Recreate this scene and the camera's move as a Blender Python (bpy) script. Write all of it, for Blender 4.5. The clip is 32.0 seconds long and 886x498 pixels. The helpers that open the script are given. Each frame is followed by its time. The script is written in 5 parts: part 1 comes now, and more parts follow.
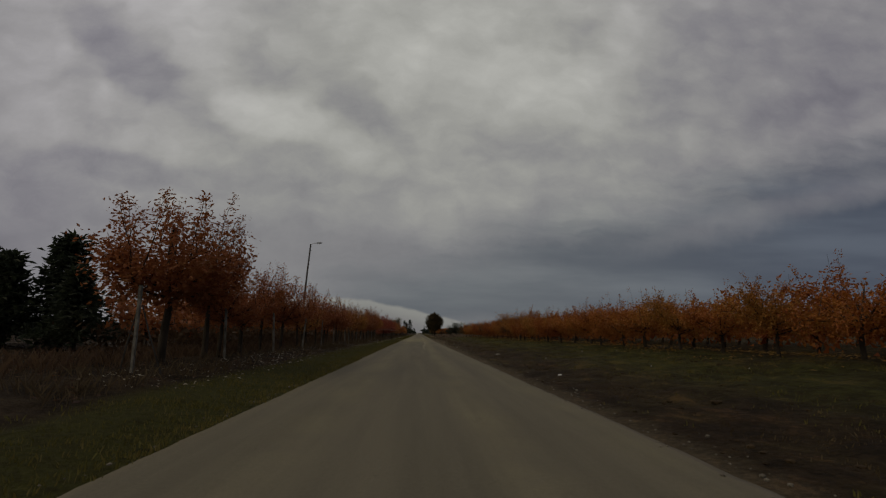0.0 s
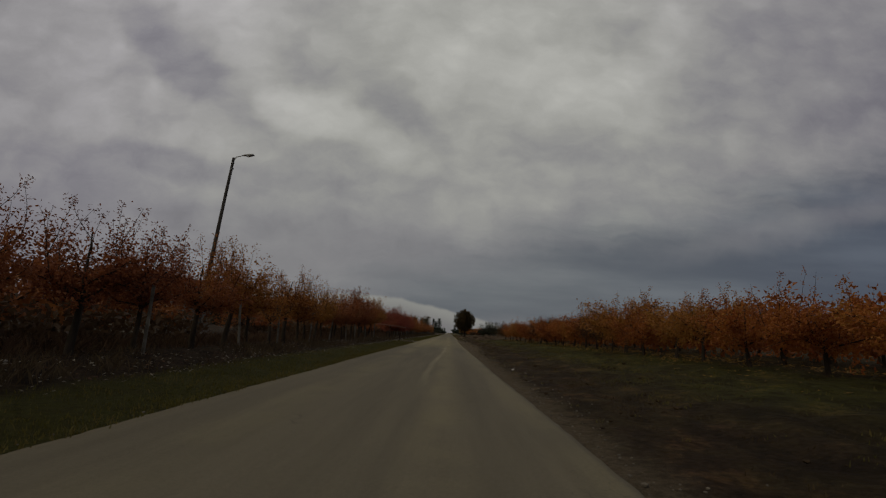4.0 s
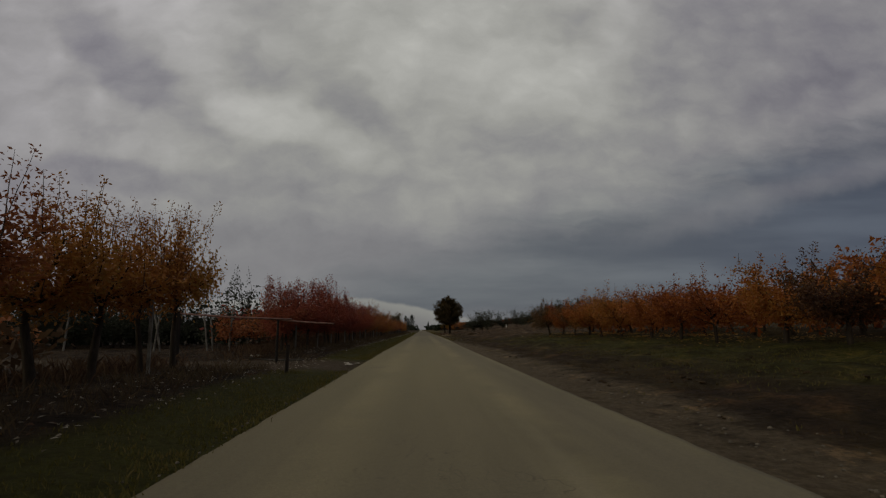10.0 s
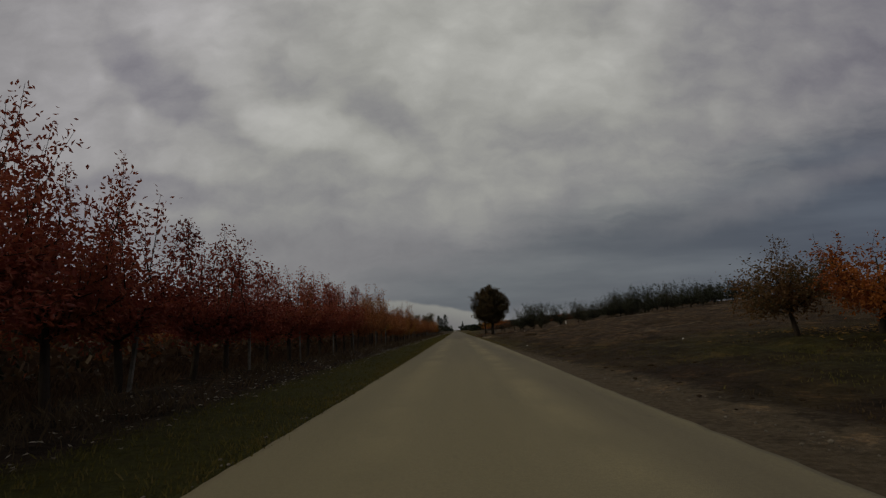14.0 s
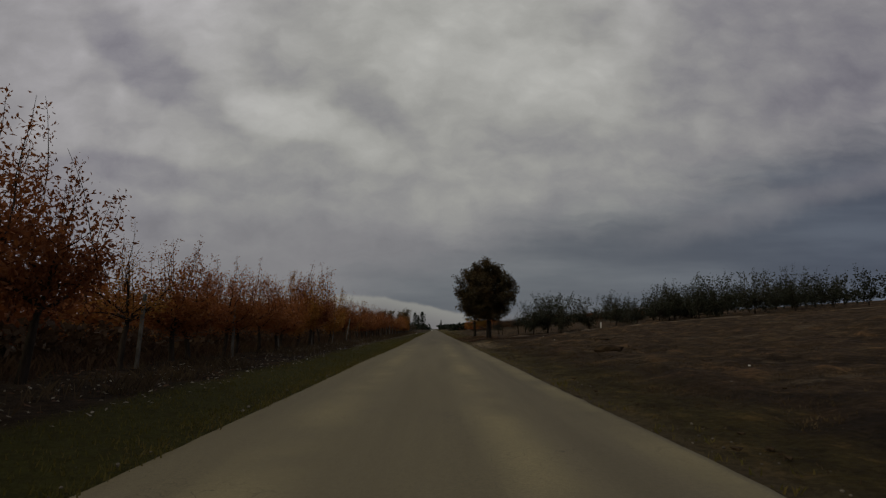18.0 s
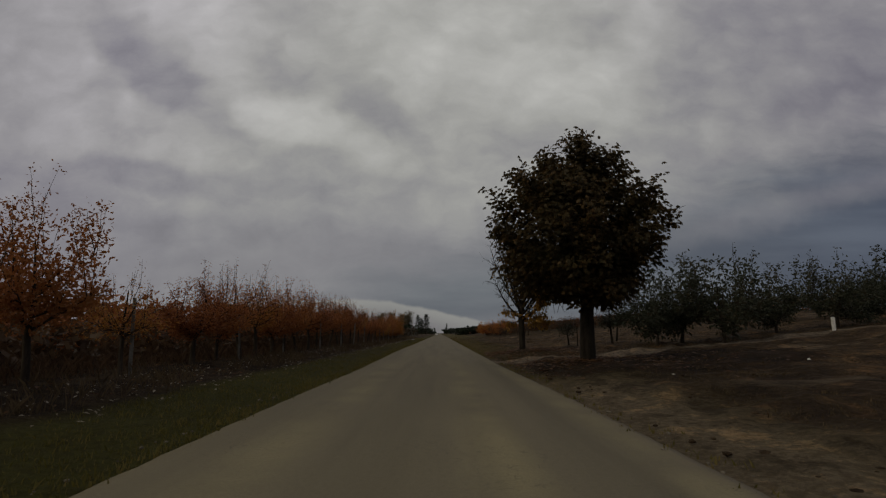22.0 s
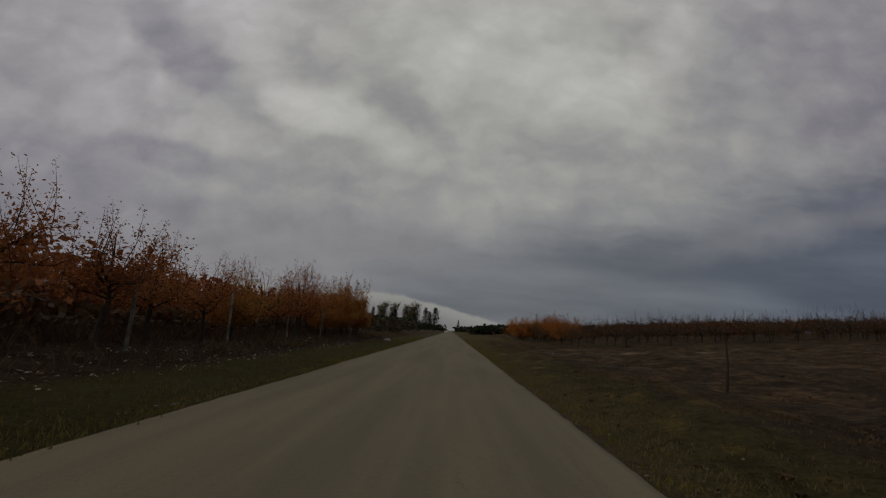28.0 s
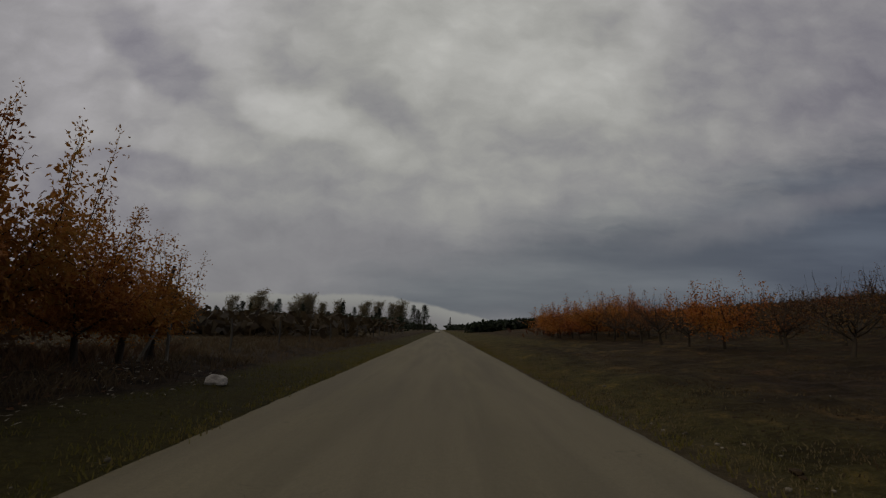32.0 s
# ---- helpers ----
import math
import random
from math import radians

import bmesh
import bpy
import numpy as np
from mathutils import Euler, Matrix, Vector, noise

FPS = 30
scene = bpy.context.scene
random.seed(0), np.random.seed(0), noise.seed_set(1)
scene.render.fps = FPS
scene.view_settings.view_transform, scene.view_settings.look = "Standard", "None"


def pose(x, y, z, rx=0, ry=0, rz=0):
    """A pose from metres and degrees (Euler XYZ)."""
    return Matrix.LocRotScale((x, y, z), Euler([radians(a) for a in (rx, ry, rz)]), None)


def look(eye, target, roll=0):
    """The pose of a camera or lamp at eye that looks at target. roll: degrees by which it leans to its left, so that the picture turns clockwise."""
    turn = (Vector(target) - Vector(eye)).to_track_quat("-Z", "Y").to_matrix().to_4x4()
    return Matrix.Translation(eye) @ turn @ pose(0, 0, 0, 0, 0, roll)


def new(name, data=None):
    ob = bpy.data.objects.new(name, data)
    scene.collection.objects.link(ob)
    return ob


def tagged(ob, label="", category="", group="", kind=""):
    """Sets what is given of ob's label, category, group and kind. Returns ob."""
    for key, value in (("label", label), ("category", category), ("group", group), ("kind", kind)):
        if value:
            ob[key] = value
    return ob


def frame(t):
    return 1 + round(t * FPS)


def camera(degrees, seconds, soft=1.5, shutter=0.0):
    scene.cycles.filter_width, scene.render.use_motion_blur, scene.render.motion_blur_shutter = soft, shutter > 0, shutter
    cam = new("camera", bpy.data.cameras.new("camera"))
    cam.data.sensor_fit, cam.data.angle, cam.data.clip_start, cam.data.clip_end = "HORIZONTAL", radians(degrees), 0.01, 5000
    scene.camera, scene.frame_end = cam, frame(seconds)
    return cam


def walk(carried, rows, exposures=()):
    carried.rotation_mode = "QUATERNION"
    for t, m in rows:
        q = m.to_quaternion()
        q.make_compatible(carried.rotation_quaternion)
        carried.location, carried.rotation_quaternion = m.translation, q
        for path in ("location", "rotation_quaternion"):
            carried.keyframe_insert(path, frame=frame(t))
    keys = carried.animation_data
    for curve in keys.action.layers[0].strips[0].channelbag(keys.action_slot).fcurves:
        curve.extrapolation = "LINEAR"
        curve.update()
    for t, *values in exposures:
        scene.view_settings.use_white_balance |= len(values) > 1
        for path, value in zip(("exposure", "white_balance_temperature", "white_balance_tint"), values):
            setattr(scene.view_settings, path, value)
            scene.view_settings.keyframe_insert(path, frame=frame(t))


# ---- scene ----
cam = camera(80.874, 32.0, 1.25)
PATH = [
    (0.0, pose(-0.067, 0.000, 1.25, 99.226, -1.021, -2.648)),
    (0.5, pose(0.068, 3.664, 1.25, 99.153, -1.826, -1.017)),
    (1.0, pose(0.131, 7.334, 1.25, 99.231, -1.316, -1.214)),
    (1.5, pose(0.311, 10.864, 1.25, 99.043, -0.074, -2.074)),
    (2.0, pose(0.526, 14.382, 1.25, 98.812, -0.908, -3.069)),
    (2.5, pose(0.787, 17.811, 1.25, 98.762, -2.655, -1.480)),
    (3.0, pose(1.037, 21.223, 1.25, 98.962, -1.927, -0.587)),
    (3.5, pose(1.115, 24.654, 1.25, 99.064, -2.572, -0.099)),
    (5.5, pose(0.314, 39.119, 1.25, 99.271, -2.236, 4.079)),
    (6.0, pose(0.126, 42.983, 1.25, 99.041, 2.432, 1.935)),
    (6.5, pose(-0.009, 46.681, 1.25, 99.221, -1.978, 0.760)),
    (7.0, pose(-0.070, 50.291, 1.25, 99.244, -2.882, 2.894)),
    (7.5, pose(-0.158, 53.925, 1.25, 99.252, -1.126, 3.034)),
    (8.0, pose(-0.300, 57.542, 1.25, 98.955, 0.804, 0.672)),
    (8.5, pose(-0.327, 61.056, 1.25, 98.807, -3.354, 2.810)),
    (9.0, pose(-0.491, 64.567, 1.25, 98.777, 2.316, 1.279)),
    (9.5, pose(-0.585, 67.963, 1.25, 99.087, 0.518, -1.762)),
    (10.0, pose(-0.499, 71.432, 1.25, 98.785, 0.973, -2.300)),
    (10.5, pose(-0.199, 74.956, 1.25, 99.030, -2.060, 0.004)),
    (11.0, pose(-0.066, 78.400, 1.25, 99.214, 0.704, -0.709)),
    (11.5, pose(-0.040, 81.802, 1.25, 99.260, -1.690, -1.345)),
    (12.0, pose(-0.244, 85.019, 1.25, 98.644, -2.388, 1.047)),
    (12.5, pose(-0.313, 88.377, 1.25, 99.050, -1.461, 1.627)),
    (13.0, pose(-0.357, 91.865, 1.25, 99.136, -1.643, 3.961)),
    (13.5, pose(-0.401, 95.483, 1.25, 99.253, 0.716, 1.714)),
    (14.0, pose(-0.501, 99.139, 1.25, 98.943, 2.535, 1.441)),
    (14.5, pose(-0.604, 102.775, 1.25, 99.301, -0.341, -1.461)),
    (16.5, pose(-0.377, 120.270, 1.25, 99.192, -0.357, -2.023)),
    (17.0, pose(-0.278, 124.954, 1.25, 98.985, 0.185, -0.590)),
    (17.5, pose(-0.190, 129.391, 1.25, 98.706, -1.564, -1.368)),
    (18.0, pose(0.029, 133.862, 1.25, 98.753, -0.148, -0.942)),
    (18.5, pose(0.125, 138.357, 1.25, 98.797, -2.063, -1.665)),
    (19.0, pose(0.280, 142.885, 1.25, 99.034, -2.291, -0.249)),
    (19.5, pose(0.328, 147.414, 1.25, 99.234, -2.049, 0.228)),
    (20.0, pose(0.399, 151.913, 1.25, 99.073, -0.697, -0.050)),
    (20.5, pose(0.405, 156.303, 1.25, 99.090, -3.478, 1.158)),
    (21.0, pose(0.383, 160.635, 1.25, 99.184, -1.187, 2.465)),
    (21.5, pose(0.299, 164.937, 1.25, 99.190, 0.415, 1.795)),
    (22.0, pose(0.295, 169.337, 1.25, 99.202, -0.199, -0.361)),
    (22.5, pose(0.388, 173.573, 1.25, 98.954, -1.276, 0.170)),
    (23.0, pose(0.383, 177.672, 1.25, 99.026, -2.576, -0.219)),
    (23.5, pose(0.486, 181.694, 1.25, 99.090, 0.512, 0.267)),
    (24.0, pose(0.412, 185.824, 1.25, 99.109, -1.110, -0.360)),
    (24.5, pose(0.410, 189.688, 1.25, 99.027, -0.940, -0.111)),
    (25.0, pose(0.436, 193.616, 1.25, 98.993, -1.094, 0.408)),
    (25.5, pose(0.479, 197.546, 1.25, 99.432, -0.110, -1.055)),
    (26.0, pose(0.526, 201.486, 1.25, 99.337, -1.229, -1.294)),
    (26.5, pose(0.595, 205.440, 1.25, 98.926, -1.938, -1.562)),
    (28.5, pose(0.774, 221.716, 1.25, 98.864, -4.271, 1.529)),
    (29.0, pose(0.711, 225.877, 1.25, 99.165, -1.628, 0.447)),
    (29.5, pose(0.634, 230.024, 1.25, 99.167, -2.597, 2.099)),
    (30.0, pose(0.559, 234.144, 1.25, 98.784, -0.597, 0.730)),
    (30.5, pose(0.461, 238.148, 1.25, 99.051, -0.922, 1.967)),
    (31.0, pose(0.379, 242.105, 1.25, 99.017, -0.500, 0.293)),
    (31.5, pose(0.291, 245.852, 1.25, 98.917, 1.363, 1.263)),
    (32.0, pose(0.156, 249.522, 1.25, 98.811, -1.326, -0.179)),
]
walk(cam, PATH, [(0.0, 0.0, 6580, 8.5), (14.0, 0.0, 6580, 8.5), (16.0, 0.0, 6560, 9), (22.0, 0.07, 6500, 10), (32.0, 0.06, 6530, 9.5)])

# ---- sky, sun ----
def link(tree, a, b):
    tree.links.new(a, b)


class Nodes:
    """Small shorthand for node trees."""

    def __init__(self, tree):
        self.t = tree

    def put(self, socket, v):
        if isinstance(v, bpy.types.NodeSocket):
            self.t.links.new(v, socket)
        else:
            socket.default_value = v

    def m(self, op, a, b=0.0, c=0.0, clamp=False):
        node = self.t.nodes.new("ShaderNodeMath")
        node.operation, node.use_clamp = op, clamp
        self.put(node.inputs[0], a), self.put(node.inputs[1], b), self.put(node.inputs[2], c)
        return node.outputs[0]

    def ramp(self, v, lo, hi, a=0.0, b=1.0, smooth=True):
        node = self.t.nodes.new("ShaderNodeMapRange")
        node.interpolation_type = "SMOOTHSTEP" if smooth else "LINEAR"
        self.put(node.inputs[0], v)
        for i, x in enumerate((lo, hi, a, b)):
            self.put(node.inputs[i + 1], x)
        return node.outputs[0]

    def noise(self, vec, scale, detail=4.0, rough=0.55, distort=0.0):
        node = self.t.nodes.new("ShaderNodeTexNoise")
        if vec is not None:
            self.put(node.inputs["Vector"], vec)
        node.inputs["Scale"].default_value, node.inputs["Detail"].default_value = scale, detail
        node.inputs["Roughness"].default_value, node.inputs["Distortion"].default_value = rough, distort
        return node

    def mix(self, f, a, b, mode="MIX"):
        node = self.t.nodes.new("ShaderNodeMix")
        node.data_type, node.blend_type = "RGBA", mode
        self.put(node.inputs[0], f)
        for s, v in ((node.inputs[6], a), (node.inputs[7], b)):
            self.put(s, v if isinstance(v, bpy.types.NodeSocket) else (*v, 1.0))
        return node.outputs[2]

    def mapping(self, vec, loc=(0, 0, 0), rot=0.0, scale=(1, 1, 1), kind="POINT"):
        node = self.t.nodes.new("ShaderNodeMapping")
        node.vector_type = kind
        self.put(node.inputs[0], vec)
        node.inputs[1].default_value, node.inputs[2].default_value, node.inputs[3].default_value = loc, (0, 0, rot), scale
        return node.outputs[0]


SUN_DIR = (radians(118.0), radians(38.0))  # azimuth from +y towards -x, elevation

# cloud lumps: heading and height as tangents, half widths, tilt, lightness
CLOUDS_LIGHT = [
    (-0.30, 0.425, 0.20, 0.075, 6, 0.06), (-0.23, 0.385, 0.24, 0.075, 12, 0.05), (-0.152, 0.364, 0.075, 0.05, 0, 0.04),
    (-0.50, 0.630, 0.20, 0.15, 20, 0.08), (0.446, 0.635, 0.10, 0.09, 0, 0.09), (0.18, 0.545, 0.34, 0.15, 5, 0.05),
    (0.26, 0.475, 0.22, 0.12, 0, 0.045), (0.10, 0.265, 0.40, 0.12, 0, 0.035), (-0.50, 0.345, 0.13, 0.05, 12, 0.06),
    (-0.765, 0.395, 0.10, 0.08, 0, 0.06), (-0.80, 0.60, 0.20, 0.16, 0, 0.03), (-0.06, 0.62, 0.26, 0.16, 0, 0.055),
    (-0.25, 0.27, 0.45, 0.09, 0, 0.02),
]
CLOUDS_DARK = [
    (-0.62, 0.575, 0.20, 0.085, 38, -0.075), (-0.535, 0.495, 0.24, 0.075, 36, -0.085), (-0.145, 0.445, 0.13, 0.075, 32, -0.085),
    (-0.60, 0.305, 0.17, 0.045, 8, -0.07), (0.195, 0.382, 0.22, 0.065, -3, -0.06), (-0.25, 0.335, 0.12, 0.035, 0, -0.03),
    (0.085, 0.325, 0.12, 0.03, 0, -0.025), (0.80, 0.470, 0.33, 0.075, -10, -0.05), (-0.21, 0.285, 0.09, 0.05, 0, -0.03),
    (-0.09, 0.275, 0.10, 0.045, 0, -0.03), (-0.355, 0.545, 0.17, 0.09, 20, -0.035), (0.70, 0.58, 0.5, 0.25, 0, -0.055),
    (-0.45, 0.20, 0.40, 0.04, 0, -0.02),
]


def make_world():
    world = bpy.data.worlds.new("overcast_sky")
    scene.world = world
    world.use_nodes = True
    t = world.node_tree
    t.nodes.clear()
    N = Nodes(t)
    coord = t.nodes.new("ShaderNodeTexCoord")
    sep = t.nodes.new("ShaderNodeSeparateXYZ")
    link(t, coord.outputs["Generated"], sep.inputs[0])
    dx, dy, dz = sep.outputs
    ahead = N.m("MAXIMUM", N.m("ABSOLUTE", dy), 0.2)
    a, b = N.m("DIVIDE", dx, ahead), N.m("DIVIDE", dz, ahead)
    comb = t.nodes.new("ShaderNodeCombineXYZ")
    link(t, a, comb.inputs[0]), link(t, b, comb.inputs[1])
    # ragged outlines: bend the plane by noise at two sizes
    w1, w2 = N.noise(comb.outputs[0], 4.0, 3.0), N.noise(comb.outputs[0], 14.0, 3.0)
    vec = comb.outputs[0]
    for w, size in ((w1, 0.07), (w2, 0.06)):
        off = t.nodes.new("ShaderNodeVectorMath")
        off.operation = "MULTIPLY_ADD"
        link(t, w.outputs["Color"], off.inputs[0])
        off.inputs[1].default_value = (size, size * 0.7, 0)
        sub = t.nodes.new("ShaderNodeVectorMath")
        sub.operation = "SUBTRACT"
        link(t, vec, sub.inputs[0])
        sub.inputs[1].default_value = (size * 0.5, size * 0.35, 0)
        link(t, sub.outputs[0], off.inputs[2])
        vec = off.outputs[0]
    total = None
    for x, y, rx, ry, rot, amp in CLOUDS_LIGHT + CLOUDS_DARK:
        p = N.mapping(vec, (x, y, 0), radians(-rot), (rx, ry, 1), "TEXTURE")
        ln = t.nodes.new("ShaderNodeVectorMath")
        ln.operation = "LENGTH"
        link(t, p, ln.inputs[0])
        # Mapping leaves z untouched; it is zero here
        v = N.ramp(ln.outputs["Value"], 1.0, 0.38, 0.0, amp * 0.78)
        total = v if total is None else N.m("ADD", total, v)
    # finer structure, flatter near the horizon: rounded puffs at two sizes over soft noise
    flat = N.mapping(vec, scale=(1.0, 1.6, 1.0))
    def puff(scale, amp):
        node = t.nodes.new("ShaderNodeTexVoronoi")
        node.feature = "SMOOTH_F1"
        link(t, flat, node.inputs["Vector"])
        node.inputs["Scale"].default_value, node.inputs["Smoothness"].default_value = scale, 0.55
        return N.m("MULTIPLY", N.m("SUBTRACT", 0.42, node.outputs["Distance"]), amp)
    f1 = N.m("MULTIPLY", N.m("SUBTRACT", N.noise(flat, 5.0, 7.0, 0.6).outputs[0], 0.5), 0.10)
    f2 = N.m("MULTIPLY", N.m("SUBTRACT", N.noise(flat, 17.0, 6.0, 0.68).outputs[0], 0.5), 0.10)
    fade = N.ramp(b, 0.10, 0.32, 0.45, 1.0)
    fine = N.m("MULTIPLY", N.m("ADD", N.m("ADD", f1, f2), N.m("ADD", puff(7.0, 0.085), puff(15.0, 0.068))), fade)
    total = N.m("ADD", total, fine)
    val = N.m("ADD", total, N.ramp(b, 0.08, 0.48, 0.222, 0.345))
    grey = t.nodes.new("ShaderNodeCombineColor")
    for i, k in enumerate((1.0, 0.996, 0.948)):
        link(t, N.m("MULTIPLY", val, k), grey.inputs[i])
    # yellowish light, bluish-mauve shade, mauve towards the upper corners
    shade = N.ramp(val, 0.335, 0.20)
    grey = N.mix(shade, grey.outputs[0], N.mix(1.0, grey.outputs[0], (0.98, 0.972, 1.075), "MULTIPLY"))
    corner = N.ramp(N.m("ADD", N.m("ABSOLUTE", N.m("ADD", a, -0.05)), N.m("MULTIPLY", b, 0.5)), 0.45, 1.1)
    grey = N.mix(corner, grey, N.mix(1.0, grey, (0.99, 0.962, 1.045), "MULTIPLY"))
    grey = N.mix(N.ramp(a, 0.30, 0.85), grey, N.mix(1.0, grey, (0.76, 0.76, 0.78), "MULTIPLY"))
    grey = N.mix(N.ramp(a, -0.55, -0.95), grey, N.mix(1.0, grey, (0.86, 0.86, 0.87), "MULTIPLY"))
    # slate-blue rain band low on one side
    va = t.nodes.new("ShaderNodeSeparateXYZ")
    link(t, vec, va.inputs[0])
    wa, wb = va.outputs[0], va.outputs[1]
    top = N.m("ADD", N.m("MULTIPLY", wa, 0.26), 0.145)
    depth = N.m("SUBTRACT", top, wb)
    wisps = N.noise(N.mapping(vec, rot=radians(-14), scale=(1.0, 5.0, 1.0)), 3.2, 5.0, 0.6)
    band = N.ramp(N.m("ADD", depth, N.m("MULTIPLY", N.m("SUBTRACT", wisps.outputs[0], 0.5), 0.14)), -0.075, 0.09)
    band = N.m("MULTIPLY", band, N.ramp(wa, -0.46, 0.02))
    band = N.m("MULTIPLY", band, N.ramp(wb, 0.0, 0.05, 0.45, 1.0))
    streak = N.ramp(N.m("ABSOLUTE", N.m("SUBTRACT", wb, N.m("ADD", N.m("MULTIPLY", wa, 0.26), 0.07))), 0.05, 0.0)
    streak = N.m("MULTIPLY", streak, N.ramp(wa, 0.3, 0.6))
    band = N.m("MULTIPLY", band, N.m("SUBTRACT", 0.96, N.m("MULTIPLY", streak, 0.5)))
    slate = N.mix(N.ramp(wa, 0.1, 0.9), (0.115, 0.128, 0.145), (0.068, 0.082, 0.112))
    rifts = N.noise(N.mapping(comb.outputs[0], rot=radians(-13), scale=(1.0, 6.0, 1.0)), 1.7, 5.0, 0.5)
    slate = N.mix(1.0, slate, N.mix(N.ramp(rifts.outputs[0], 0.35, 0.68), (0.86, 0.86, 0.88), (1.42, 1.38, 1.30)), "MULTIPLY")
    col = N.mix(band, grey, slate)
    # bright clearing along the horizon
    strip_top = N.m("SUBTRACT", 0.061, N.m("MULTIPLY", N.m("MAXIMUM", N.m("ADD", a, 0.095), 0.0), 0.23))
    strip = N.ramp(N.m("SUBTRACT", N.m("ADD", b, N.m("MULTIPLY", N.m("SUBTRACT", w2.outputs[0], 0.5), 0.02)), strip_top), 0.004, -0.003)
    strip = N.m("MULTIPLY", strip, N.m("MULTIPLY", N.ramp(a, 0.40, 0.02), N.ramp(a, -0.60, -0.30, 0.2, 1.0)))
    clear = N.mix(N.ramp(N.m("SUBTRACT", strip_top, b), 0.0, 0.035), (0.252, 0.252, 0.236), (0.168, 0.163, 0.166))
    col = N.mix(N.m("MULTIPLY", strip, 0.88), col, clear)
    low = N.m("MULTIPLY", N.ramp(b, 0.045, 0.0), N.ramp(a, -0.1, 0.3))
    col = N.mix(N.m("MULTIPLY", low, 0.55), col, (0.19, 0.192, 0.195))
    sky = t.nodes.new("ShaderNodeTexSky")
    sky.sky_type, sky.sun_disc = "NISHITA", False
    sky.sun_elevation, sky.sun_rotation = SUN_DIR[1], -SUN_DIR[0]
    blue = N.mix(1.0, sky.outputs[0], (0.05, 0.05, 0.05), "MULTIPLY")
    out = N.mix(0.985, blue, col)
    bg, wo = t.nodes.new("ShaderNodeBackground"), t.nodes.new("ShaderNodeOutputWorld")
    link(t, out, bg.inputs[0])
    bg.inputs[1].default_value = 1.0
    link(t, bg.outputs[0], wo.inputs[0])


make_world()
sun = new("sun", bpy.data.lights.new("sun", "SUN"))
sun.data.energy, sun.data.angle, sun.data.color = 0.64, radians(40), (1.0, 0.86, 0.53)
sd = Vector((-math.sin(SUN_DIR[0]) * math.cos(SUN_DIR[1]), math.cos(SUN_DIR[0]) * math.cos(SUN_DIR[1]), math.sin(SUN_DIR[1])))
sun.matrix_world = look(sd * 60 + Vector((0, 120, 0)), (0, 120, 0))

# ---- materials ----


def material(name, build, rough=0.8, spec=0.3):
    mat = bpy.data.materials.new(name)
    mat.use_nodes = True
    t = mat.node_tree
    bsdf = t.nodes["Principled BSDF"]
    bsdf.inputs["Roughness"].default_value = rough
    bsdf.inputs["Specular IOR Level"].default_value = spec
    N = Nodes(t)
    pos = t.nodes.new("ShaderNodeNewGeometry").outputs["Position"]
    build(N, bsdf, pos)
    return mat


def bump(N, bsdf, height, dist, strength=1.0):
    node = N.t.nodes.new("ShaderNodeBump")
    node.inputs["Strength"].default_value, node.inputs["Distance"].default_value = strength, dist
    link(N.t, height, node.inputs["Height"])
    link(N.t, node.outputs[0], bsdf.inputs["Normal"])


def split(N, pos):
    s = N.t.nodes.new("ShaderNodeSeparateXYZ")
    link(N.t, pos, s.inputs[0])
    return s.outputs


